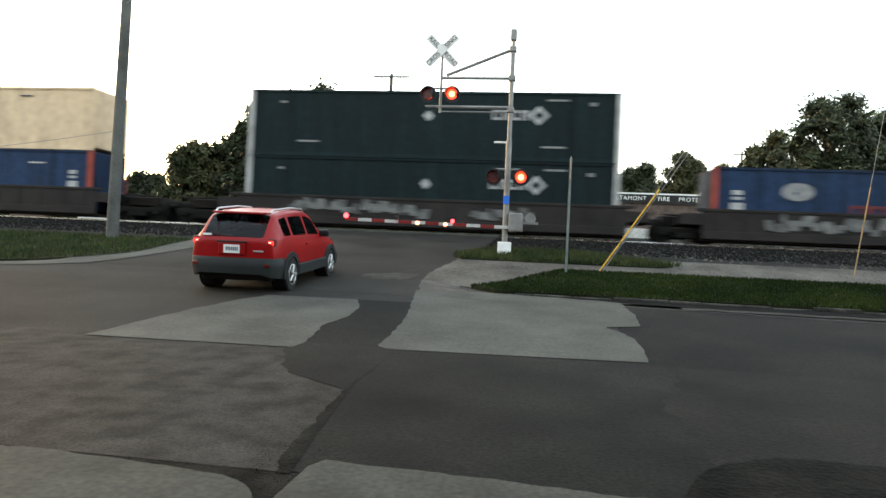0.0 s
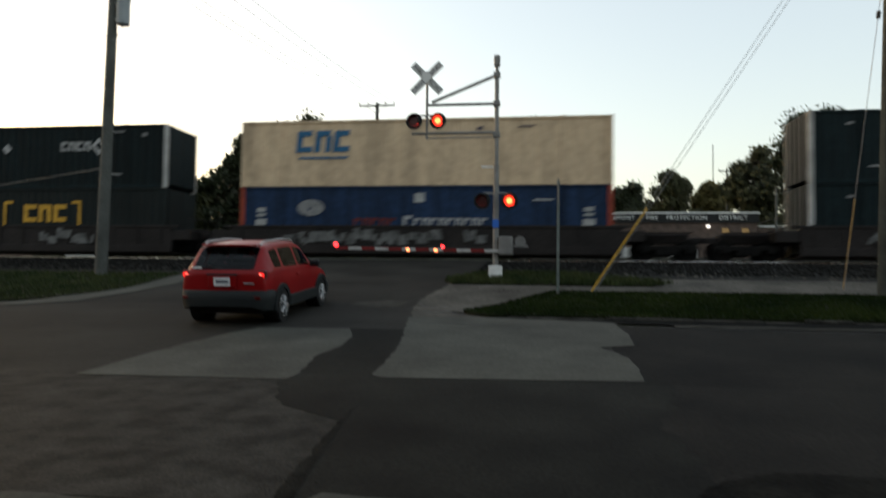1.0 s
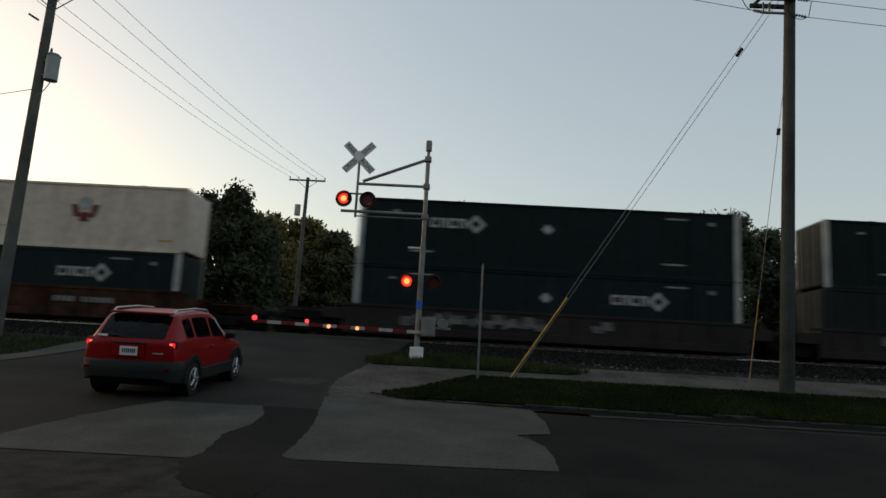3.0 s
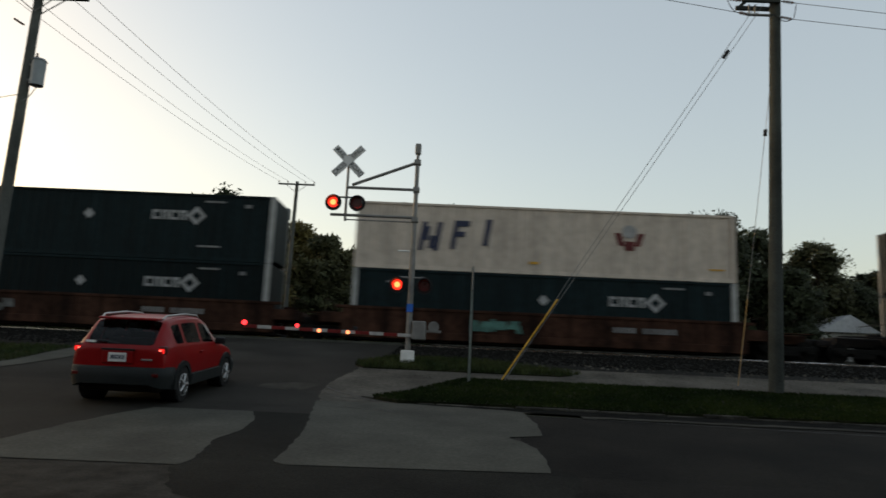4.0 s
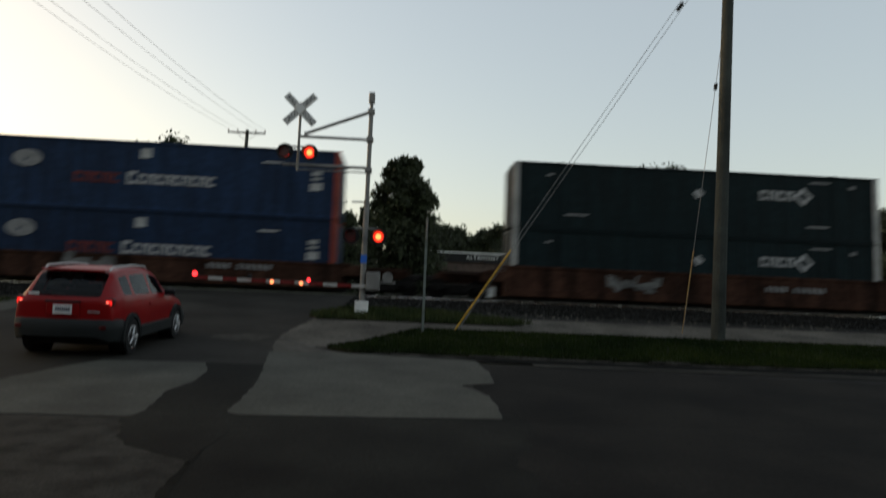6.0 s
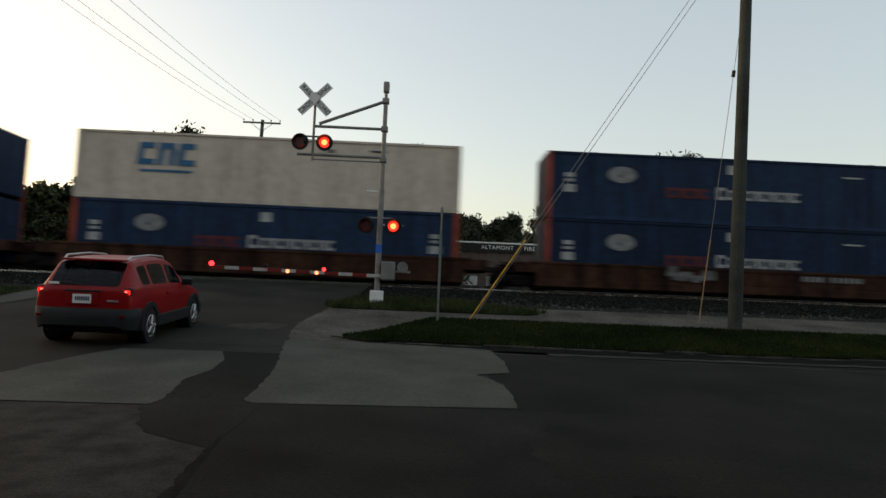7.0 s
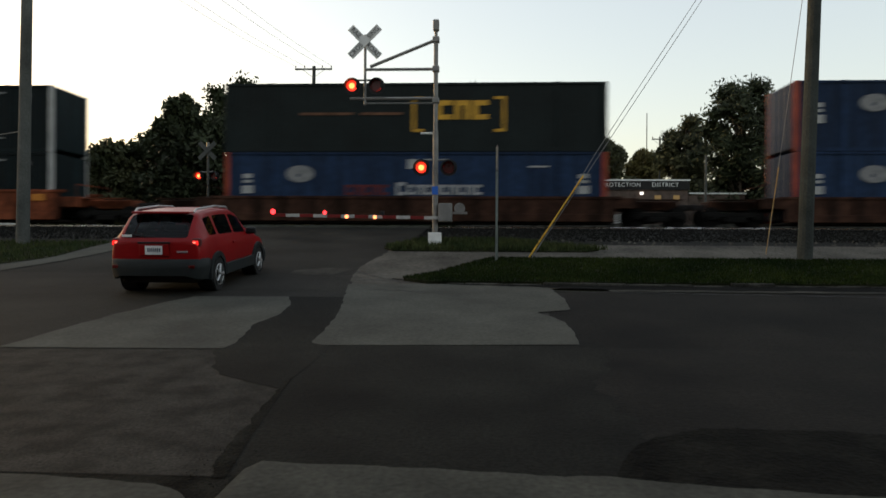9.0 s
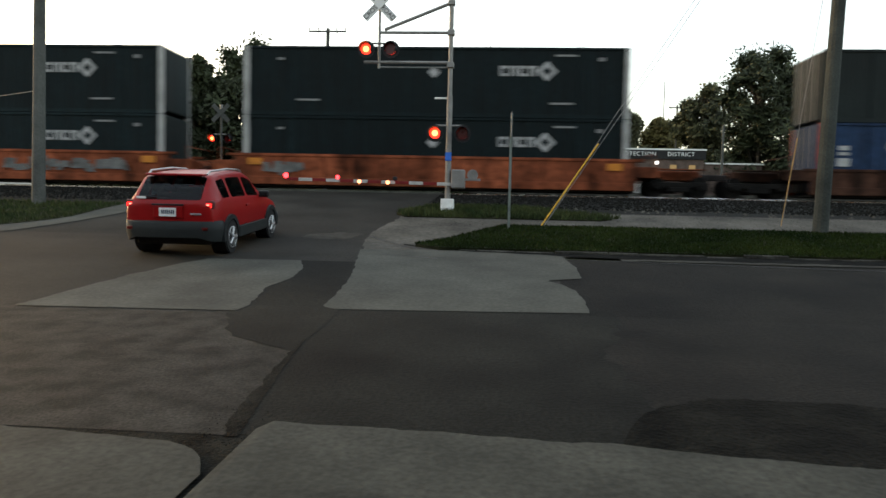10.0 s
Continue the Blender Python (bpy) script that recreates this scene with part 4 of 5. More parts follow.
box(bm, 0.4, 0.95, -0.03, 0.03, 2.55 - MZ, 2.62 - MZ)
part("counterweight", bm, GALV, gear)

gate = thing("crossing_gate", "lowered crossing gate arm striped red and white with small lamps", "crossing gate", m=Matrix.Translation((MX, MY - 0.14, 0)))
GX0, GZ0, GX1, GZ1 = 0.1, 2.43, -4.83, 2.50
stripe = 0.41
nst = 12
for i in range(nst):
    a, b = i / nst, (i + 1) / nst
    x0, x1 = GX0 + (GX1 - GX0) * a, GX0 + (GX1 - GX0) * b
    z = GZ0 + (GZ1 - GZ0) * (a + b) / 2
    part("stripe", abox(x1 + 0.002, x0 - 0.002, -0.02, 0.02, z - 0.047, z + 0.047, bevel=0.006), GATEWHITE if i % 2 == 0 else REDSTRIPE, gate)
GATE_SH = []
for x, kind in ((-4.80, "tip"), (-3.25, "a"), (-1.55, "b"), (-2.6, "amber"), (-1.76, "amber")):
    up = kind != "amber"
    z = GZ0 + (GZ1 - GZ0) * (x - GX0) / (GX1 - GX0) + (0.1 if up else -0.01)
    h = part("gate_lamp", abox(x - 0.06, x + 0.06, -0.01, 0.08, z - 0.07, z + 0.07, bevel=0.02), BLACK, gate, "small gate lamp")
    part("lens", tube(bmesh.new(), [(x, -0.03, z), (x, -0.01, z)], 0.075 if kind == "tip" else 0.055, n=14), GATE_RED if up else GATE_AMBER, h)
    # added black disc slides over the lens to imitate switching off
    if kind in "ab":
        GATE_SH.append((part("shutter", tube(bmesh.new(), [(x, -0.05, z), (x, -0.04, z)], 0.062, n=14), BLACK, h), kind == "a"))

# far signal across the tracks
FX, FY = -14.3, 36.0
FZ = gz(FY)
far = thing("crossing_signal", "far crossing signal mast with crossbuck and red lamps", "crossing signal", m=Matrix.Translation((FX, FY, FZ)))
part("foundation", abox(-0.24, 0.24, -0.24, 0.24, -0.1, 0.34, bevel=0.02), WHITE, far)
# steel mast and blades take a dark wood colour to look like silhouettes
part("mast", atube([(0, 0, 0.3), (0, 0, 4.6)], 0.06, n=12), WOODPOLE, far)
crossbuck(far, 0, -0.1, 6.55 - FZ, WOODPOLE)
part("mast_top", atube([(0, 0, 4.5), (0, 0, 4.75)], 0.08, n=10), GALV, far)
for x in (-0.42, 0.42):
    SHUTTERS.append((lamp_head(far, x, 5.22 - FZ), x < 0))
part("lamp_bracket", atube([(-0.45, 0, 5.45 - FZ), (0.45, 0, 5.45 - FZ)], 0.03, n=8), GALV, far)


# ---- utility poles and wires ----
def pole(name_label, base, top, r0, r1, wood=WOODPOLE, group="utility poles"):
    t = thing("utility_pole", name_label, "utility pole", group, m=Matrix.Translation(base))
    d = Vector(top) - Vector(base)
    part("shaft", atube([(0, 0, -0.3), d * 0.25, d * 0.5, d * 0.75, d], r0, r1, n=14), wood, t)
    return t, d


def crossarm(t, c, half, dirx, ins, z_ins=0.14, braces=True, double=False):
    """A wooden crossarm with pin insulators and braces."""
    c, u = Vector(c), Vector((math.cos(dirx), math.sin(dirx), 0))
    n = Vector((-u.y, u.x, 0))
    for s in ((-1, 1) if double else (-1,)):
        a = part("crossarm", abox(-half, half, -0.045, 0.045, -0.06, 0.06, bevel=0.008, m=Matrix.Translation(c + n * 0.17 * s) @ Matrix.Rotation(dirx, 4, "Z")), WOODPOLE, t)
        if braces:
            for e in (-1, 1):
                part("brace", atube([c + n * 0.17 * s + u * e * 0.75 - Vector((0, 0, 0.06)), c + n * 0.12 * s - Vector((0, 0, 0.62))], 0.018, n=6), GALV, t)
    for k in ins:
        p = c + u * k + n * -0.17 + Vector((0, 0, 0.06))
        bm = tube(bmesh.new(), [p, p + Vector((0, 0, 0.09))], 0.012, n=6)
        tube(bm, [p + Vector((0, 0, 0.07)), p + Vector((0, 0, 0.11)), p + Vector((0, 0, 0.19))], 0.055, 0.035, n=10)
        part("insulator", bm, INSUL, t)


LB = Vector((-13.75, 20.3, gz(20.3)))
LT = Vector((-13.58, 20.3, 12.85))
lp, ld = pole("tall weathered wooden pole with crossarm and transformer", LB, LT, 0.19, 0.13)
LARM = ld + Vector((0, 0, -0.22))
LK = (-1.42, -0.72, 0.62, 1.42)
crossarm(lp, LARM, 1.5, 0.0, LK, double=True)
tz = 10.0 - LB.z
bm = tube(bmesh.new(), [(0.52, -0.05, tz - 0.42), (0.52, -0.05, tz + 0.38)], 0.2, n=18)
tube(bm, [(0.52, -0.05, tz + 0.38), (0.52, -0.05, tz + 0.45)], 0.225, 0.16, n=18)
tf = part("transformer", bm, TRANSF, lp, "grey pole transformer can")
part("bushing", tube(bmesh.new(), [(0.45, -0.1, tz + 0.42), (0.45, -0.1, tz + 0.62)], 0.05, 0.03, n=8), INSUL, tf)
for z in (-0.25, 0.25):
    part("hanger", abox(0.1, 0.32, -0.09, 0.0, tz + z - 0.03, tz + z + 0.03), GALV, tf)
part("cutout", tube(bmesh.new(), [(-0.12, -0.1, 11.55 - LB.z), (-0.42, -0.15, 11.72 - LB.z)], 0.035, n=8), INSUL, lp)
part("drop_loop", tube(bmesh.new(), sag((0.6, -0.1, tz - 0.4), (0.1, -0.1, tz - 0.95), 0.15), 0.015, n=5), WIRE, lp)

FB = Vector((-12.2, 50.0, gz(50)))
FT = Vector((-12.05, 50.0, 14.6))
fp, fd = pole("far wooden pole with a crossarm", FB, FT, 0.18, 0.12)
crossarm(fp, fd + Vector((0, 0, -0.25)), 1.35, 0.0, (-1.3, -0.65, 0.65, 1.3))
part("transformer", tube(bmesh.new(), [(-0.42, -0.05, fd.z - 2.9), (-0.42, -0.05, fd.z - 2.1)], 0.22, n=14), TRANSF, fp)

RB = Vector((8.18, 18.0, gz(18) + 0.08))
RT = Vector((8.55, 18.0, 13.4))
rp, rd = pole("stout weathered wooden pole in the grass strip", RB, RT, 0.185, 0.14, WOODDARK)



def wire(a, b, drop, r=0.007, label="overhead wire between poles"):
    return tagged(part("wire", atube(sag(a, b, drop), r, n=5), WIRE), label, "wire", "overhead wires")


for k, k2 in zip(LK, (-1.3, -0.65, 0.65, 1.3)):
    a = LB + LARM + Vector((k, -0.17, 0.25))
    wire(a, FB + fd + Vector((k2, -0.17, -0.02)), 0.35, 0.009)
    wire(a, a + Vector((-1.5, -28, 0.3)), 0.5, 0.008)
wire(LB + Vector((0, 0, 9.3 - LB.z)), (-40, 24, 8.0), 0.6, 0.012, "service wire to a house")
wire(LB + Vector((0, 0, 5.0 - LB.z)), (-60, 45, 7.0), 0.6, 0.012, "low service wire to a house")
# dead-end hardware near the top of the stout pole; places in the world, moved into the pole's space
def head(*p):
    return Vector(p) - RB


def string(a, b, name="insulator"):
    """A string of dark discs on a thin rod between two points."""
    a, b = head(*a), head(*b)
    bm = tube(bmesh.new(), [a, b], 0.014, n=6)
    for i in range(4):
        q = a.lerp(b, 0.15 + 0.2 * i)
        tube(bm, [q, a.lerp(b, 0.22 + 0.2 * i)], 0.05, 0.035, n=10)
    part(name, bm, INSUL, rp)


for y in (17.78, 18.22):
    part("dead_end_arm", abox(-0.52, 0.52, -0.045, 0.045, -0.055, 0.055, bevel=0.008, m=Matrix.Translation(head(8.03, y, 11.86))), WOODDARK, rp)
    part("arm_brace", atube([head(7.62, y, 11.9), head(8.43, y + (18 - y) * 0.5, 12.68)], 0.045, n=8), WOODDARK, rp)
    part("high_brace", atube([head(8.58, y, 12.0), head(8.86, y, 12.72)], 0.035, n=8), WOODDARK, rp)
bm = bmesh.new()
box(bm, 7.77, 7.80, 17.97, 18.03, 11.56, 11.84)
box(bm, 7.93, 7.96, 17.97, 18.03, 11.56, 11.84)
box(bm, 7.74, 8.40, 17.96, 18.04, 11.53, 11.57)
bmesh.ops.translate(bm, vec=-RB, verts=bm.verts[:])
part("hanger_frame", bm, GALV, rp, "small steel hanger frame")
part("high_arm", abox(-0.65, 0.75, -0.045, 0.045, -0.05, 0.05, bevel=0.008, m=Matrix.Translation(head(8.6, 17.82, 12.66))), WOODDARK, rp)
string((7.55, 17.9, 11.9), (7.15, 17.85, 11.92))
string((7.76, 18.0, 11.56), (7.46, 17.95, 11.58))
string((8.62, 18.0, 11.52), (8.98, 18.0, 11.46))
string((8.62, 17.85, 11.90), (8.98, 17.85, 11.86))
string((9.30, 17.82, 12.64), (9.72, 17.82, 12.60))
for a, b, d in (((7.12, 17.85, 11.92), (7.45, 17.95, 11.58), 0.10), ((9.02, 17.85, 11.86), (9.0, 18.0, 11.46), 0.02), ((8.3, 17.75, 11.55), (8.95, 18.0, 11.46), 0.16), ((9.3, 17.82, 12.70), (9.75, 17.82, 12.60), -0.05)):
    part("jumper", atube(sag(head(*a), head(*b), d, 8), 0.012, n=5), BLACK, rp)
for a, far_end, d in (((7.13, 17.85, 11.92), (-23, 12.4, 11.95), 0.15), ((7.44, 17.95, 11.58), (-23, 9.5, 11.6), 0.15), ((8.99, 18.0, 11.46), (41, 18.4, 11.5), 0.66), ((8.99, 17.85, 11.86), (41, 18.2, 11.9), 0.70), ((9.73, 17.82, 12.60), (41, 18.2, 12.7), 0.66)):
    wire(Vector(a), Vector(far_end), d, 0.009)
# guy wires with yellow guards
GUY1 = Vector((1.27, 17.9, gz(17.9) + 0.08))
GUY2 = Vector((7.72, 19.2, gz(19.2)))
for k, (g, top, two) in enumerate(((GUY1, RB + rd * 0.885 + Vector((-0.32, 0, 0)), True), (GUY2, RB + rd * 0.705 + Vector((-0.1, 0, 0)), False))):
    gt = thing("guy_wire", "steel guy wire with a yellow plastic guard", "guy wire", "guy wires of the stout pole", m=Matrix.Translation(g))
    v = top - g
    for off in ((-0.06, 0.06) if two else (0,)):
        o = Vector((off, 0, 0))
        part("strand", atube([Vector((0, 0, -0.1)), v * 0.25 + o, v + o * 1.5], 0.008, n=5), WIRE, gt)
    L = 2.52 if two else 2.35
    part("guard", atube([Vector((0, 0, 0.02)), v.normalized() * L], 0.02 if two else 0.015, n=10), YELLOW if two else YELLOW_FADED, gt, "yellow plastic guy guard")
    f = 0.835 if two else 0.80
    part("strain_insulator", tube(tube(bmesh.new(), [v * f, v * (f + 0.009)], 0.05, n=10), [v * (f + 0.011), v * (f + 0.02)], 0.05, n=10), BLACK, gt)

# ---- sign post ----
SB = Vector((0.43, 17.5, gz(17.5) + 0.08))
sp = thing("sign_post", "thin green steel post with small edge-on signs", "sign post", m=Matrix.Translation(SB))
bm = box(bmesh.new(), -0.035, 0.035, -0.004, 0.004, -0.2, 2.85)
box(bm, -0.035, -0.027, -0.004, 0.035, -0.2, 2.85)
box(bm, 0.027, 0.035, -0.004, 0.035, -0.2, 2.85)
part("post", bm, POSTGREEN, sp)
part("sign_panel", abox(-0.012, 0.012, -0.3, 0.3, 2.25, 2.85, bevel=0.004), GALV, sp, "bare back edge of a sign panel")


# ---- red car ----
def loft(bm, stations):
    """A skin over cross sections; each is (y, [(x, z), ...]) from the lower edge to the middle of the top."""
    rings = []
    for y, half in stations:
        pts = half + [(-x, z) for x, z in reversed(half[:-1] if abs(half[-1][0]) < 1e-6 else half)]
        rings.append([bm.verts.new((x, y, z)) for x, z in pts])
    for u, v in zip(rings, rings[1:]):
        for i in range(len(u) - 1):
            bm.faces.new((u[i], u[i + 1], v[i + 1], v[i]))
    bm.faces.new(rings[0])
    bm.faces.new(rings[-1][::-1])
    return bm


def red_car():
    ang = math.atan2(gz(15.9) - gz(13.3), 2.6)
    t = thing("car", "red compact wagon with grey lower cladding waiting at the crossing", "car")
    t.matrix_world = Matrix.Translation((-5.98, 14.6, gz(14.6) + 0.0)) @ Matrix.Rotation(radians(1.2), 4, "Z") @ Matrix.Rotation(ang, 4, "X")

    def body(y, zb, zs, zbelt, w, top, wt, crown=0.03):
        return (y, [(w * 0.96, zb), (w, zs), (w * 0.995, (zs + zbelt) / 2), (w * 0.955, zbelt), *[(w * 0.955 + (wt - w * 0.955) * k, zbelt + (top - 0.02 - zbelt) * k) for k in (0.07, 0.13, 0.83, 0.90, 1.0)], (wt * 0.9, top + crown * 0.25), (wt * 0.6, top + crown * 0.7), (0, top + crown)])
    SHELL = [(-2.10, 0.50, 0.62, 0.93, 0.74, 0.98, 0.60, 0.01), (-2.05, 0.42, 0.62, 0.98, 0.82, 1.06, 0.66, 0.01), (-1.9, 0.40, 0.64, 1.02, 0.86, 1.24, 0.66, 0.02),
          (-1.62, 0.36, 0.66, 1.03, 0.882, 1.49, 0.64, 0.03), (-1.3, 0.34, 0.66, 1.02, 0.887, 1.545, 0.64, 0.03), (-0.6, 0.32, 0.66, 1.0, 0.888, 1.57, 0.64, 0.03),
          (0.1, 0.32, 0.66, 0.98, 0.888, 1.55, 0.63, 0.03), (0.55, 0.32, 0.66, 0.97, 0.888, 1.45, 0.61, 0.03), (0.95, 0.32, 0.66, 0.96, 0.886, 1.2, 0.62, 0.03), (1.2, 0.32, 0.66, 0.93, 0.882, 1.02, 0.66, 0.03),
          (1.7, 0.34, 0.62, 0.84, 0.86, 0.92, 0.62, 0.03), (2.05, 0.36, 0.56, 0.74, 0.80, 0.80, 0.55, 0.02), (2.24, 0.42, 0.55, 0.64, 0.66, 0.68, 0.45, 0.01)]
    # more stations, at the pillars' edges
    table = np.array(SHELL)
    ys = [-2.10, -2.05, -2.01, -1.9, -1.74, -1.68, -1.64, -1.55, -1.51, -1.20, -1.16, -1.06, -1.02, -0.6, -0.28, -0.24, -0.14, -0.10, 0.1, 0.5, 0.60, 0.66, 0.72, 0.95, 1.14, 1.2, 1.7, 2.05, 2.24]
    st = [body(*[float(np.interp(y, table[:, 0], table[:, k])) for k in range(8)]) for y in ys]
    spans = (("quarter_window", -1.55, -1.16), ("rear_door_window", -1.06, -0.24), ("front_door_window", -0.14, 0.60))

    def pane_of(j, i):
        """Which pane the skin's face between stations j and j+1 belongs to, or none."""
        mid = (ys[j] + ys[j + 1]) / 2
        if i in (5, 16):
            for name, y0, y1 in spans:
                if y0 < mid < y1:
                    return name, 1 if i == 5 else -1
        if 9 <= i <= 12:
            if -2.05 < mid < -1.64:
                return "rear_window", 0
            if 0.66 < mid < 1.2:
                return "windscreen", 0
        return None

    def shell(wanted):
        bm = bmesh.new()
        rings = []
        for y, half in st:
            pts = half + [(-x, z) for x, z in reversed(half[:-1])]
            rings.append([bm.verts.new((x, y, z)) for x, z in pts])
        for j, (u, v) in enumerate(zip(rings, rings[1:])):
            for i in range(len(u) - 1):
                if pane_of(j, i) == wanted:
                    bm.faces.new((u[i], u[i + 1], v[i + 1], v[i]))
        if wanted is None:
            bm.faces.new(rings[0])
            bm.faces.new(rings[-1][::-1])
        else:
            bmesh.ops.delete(bm, geom=[v for v in bm.verts if not v.link_faces], context="VERTS")
        return bm

    def rounded(name, bm, material, label=""):
        o = part(name, bm, material, t, label, smooth=True)
        o.modifiers.new("round", "SUBSURF").levels = 1
        o.modifiers["round"].render_levels = 2
        return o
    rounded("body", shell(None), CARRED)
    for key in [("rear_window", 0), ("windscreen", 0)] + [(n, s) for n, _, _ in spans for s in (-1, 1)]:
        g = rounded(key[0], shell(key), CARWINDOW)
        g.visible_shadow = False
    # cabin
    part("cabin_tub", abox(-0.80, 0.80, -1.95, 1.15, 0.46, 0.90, bevel=0.05), SEAT, t, "dark cabin floor and door cards")
    part("dashboard", abox(-0.74, 0.74, 0.72, 1.1, 0.88, 1.0, bevel=0.04), SEAT, t)
    for x in (-0.38, 0.38):
        seat = part("front_seat", abox(x - 0.24, x + 0.24, -0.28, -0.12, 0.88, 1.22, bevel=0.05), SEAT, t)
        part("headrest", abox(x - 0.13, x + 0.13, -0.26, -0.16, 1.25, 1.40, bevel=0.04), SEAT, seat)
    rear = part("rear_seat", abox(-0.66, 0.66, -1.16, -1.0, 0.88, 1.14, bevel=0.05), SEAT, t)
    for x in (-0.4, 0.4):
        part("headrest", abox(x - 0.12, x + 0.12, -1.13, -1.05, 1.16, 1.27, bevel=0.03), SEAT, rear)
    for s in (-1, 1):
        rail = part("roof_rail", tube(bmesh.new(), [(s * 0.56, -1.62, 1.525), (s * 0.57, -1.5, 1.585), (s * 0.575, -0.6, 1.615), (s * 0.57, 0.1, 1.585), (s * 0.55, 0.25, 1.53)], 0.02, n=8), ALLOY, t, "silver roof rail")
        # cladding along the sill and round the arches
        bm = bmesh.new()
        box(bm, s * 0.90 - 0.03, s * 0.90 + 0.03, -0.92, 0.92, 0.27, 0.50, 0.025)
        part("sill_cladding", bm, CLAD, t)
        for y in (-1.3, 1.3):
            bm = bmesh.new()
            rr = [[bm.verts.new((s * (0.86 + 0.055 * (k in (1, 2))), y + r * math.cos(a), 0.32 + r * math.sin(a))) for k, r in enumerate((0.345, 0.355, 0.445, 0.455))] for a in [math.pi * i / 12 - 0.12 + 0.02 * i for i in range(13)]]
            for u, v in zip(rr, rr[1:]):
                for k in range(3):
                    bm.faces.new((u[k], u[k + 1], v[k + 1], v[k]))
            part("arch_cladding", bm, CLAD, t)
            # black disc puts the wheel arch's shade into colour
            part("arch_shade", tube(bmesh.new(), [(s * 0.60, y, 0.34), (s * 0.888, y, 0.34)], 0.35, n=24), BLACK, t, "black disc for the shade inside the wheel arch")
            x0, x1 = (0.70, 0.905) if s > 0 else (-0.905, -0.70)
            wh = part("wheel", tube(bmesh.new(), [(x0, y, 0.318), (x0 + 0.03, y, 0.318), (x1 - 0.03, y, 0.318), (x1, y, 0.318)], 0.315, n=28), RUBBER, t)
            part("rim", tube(bmesh.new(), [(s * 0.89, y, 0.318), (s * 0.909, y, 0.318)], 0.205, n=24), BLACK, wh)
            bm = bmesh.new()
            for i in range(5):
                a = i * 2 * math.pi / 5
                tube(bm, [(s * 0.912, y, 0.318), (s * 0.912, y + 0.2 * math.cos(a), 0.318 + 0.2 * math.sin(a))], 0.032, 0.03, n=6)
            tube(bm, [(s * 0.909, y + 0.2 * math.cos(2 * math.pi * i / 24), 0.318 + 0.2 * math.sin(2 * math.pi * i / 24)) for i in range(25)], 0.012, n=6)
            tube(bm, [(s * 0.895, y, 0.318), (s * 0.925, y, 0.318)], 0.06, n=12)
            part("spokes", bm, ALLOY, wh, "five-spoke alloy wheel")
        mir = part("door_mirror", abox(s * 0.93 - 0.11, s * 0.93 + 0.11, 0.62, 0.74, 0.98, 1.13, bevel=0.04), BLACK, t)
        tl = part("tail_lamp", abox(s * 0.735 - 0.085, s * 0.735 + 0.085, -2.045, -1.9, 0.90, 1.06, bevel=0.03), LOGO_RED, t, "red tail lamp cluster")
        part("lit_lens", abox(s * 0.735 - 0.062, s * 0.735 + 0.062, -2.057, -2.04, 0.925, 1.015, bevel=0.02), TAIL_LIT, tl)
        part("bulb", abox(s * 0.72 - 0.03, s * 0.72 + 0.03, -2.066, -2.05, 0.945, 0.995, bevel=0.01), TAIL_HOT, tl)
        part("reflector", abox(s * 0.70 - 0.06, s * 0.70 + 0.06, -2.17, -2.14, 0.52, 0.58, bevel=0.01), RED_DIM, t)
        part("door_handle", abox(s * 0.895 - 0.015, s * 0.895 + 0.015, -0.42, -0.24, 0.86, 0.90, bevel=0.01), CARRED, t)
    bm = bmesh.new()
    loft(bm, [(-2.17, [(0.60, 0.38), (0.66, 0.5), (0.62, 0.64), (0, 0.64)]), (-2.12, [(0.74, 0.33), (0.79, 0.5), (0.76, 0.68), (0, 0.68)]), (-1.98, [(0.82, 0.30), (0.865, 0.5), (0.85, 0.69), (0, 0.69)]), (-1.80, [(0.86, 0.28), (0.893, 0.5), (0.885, 0.68), (0, 0.68)]), (-1.68, [(0.86, 0.28), (0.895, 0.5), (0.888, 0.66), (0, 0.66)])])
    part("rear_bumper", bm, CLAD, t, "dark grey plastic rear bumper", smooth=True)
    bm = bmesh.new()
    loft(bm, [(1.72, [(0.88, 0.27), (0.895, 0.45), (0.885, 0.56), (0, 0.56)]), (2.1, [(0.82, 0.27), (0.84, 0.45), (0.81, 0.56), (0, 0.56)]), (2.3, [(0.6, 0.3), (0.64, 0.45), (0.6, 0.55), (0, 0.55)])])
    part("front_bumper", bm, CLAD, t, smooth=True)
    part("underbody", abox(-0.7, 0.7, -1.9, 1.9, 0.22, 0.45, bevel=0.03), BLACK, t)
    pl = part("number_plate", abox(-0.16, 0.16, -2.135, -2.12, 0.765, 0.925, bevel=0.006), PLATE, t, "white number plate")
    part("plate_bars", marks(bmesh.new(), [(-0.11 + i * 0.036, -0.09 + i * 0.036, 0.815, 0.885, 0) for i in range(7)], -2.14), LOGO_DARK, pl)
    part("plate_recess", abox(-0.28, 0.28, -2.12, -2.09, 0.73, 0.97, bevel=0.02), CARRED, t)
    part("tailgate_handle", abox(-0.3, 0.3, -2.13, -2.10, 0.965, 1.0, bevel=0.01), BLACK, t)
    part("spoiler", abox(-0.55, 0.55, -1.80, -1.60, 1.50, 1.545, bevel=0.02), CARRED, t)
    part("window_sticker", abox(-0.60, -0.42, -2.085, -2.075, 1.085, 1.125, bevel=0.003), WHITE, t, "small white sticker on the rear window")
    part("rear_wiper", tube(bmesh.new(), [(0, -2.075, 1.09), (-0.42, -2.045, 1.13)], 0.012, n=6), BLACK, t)
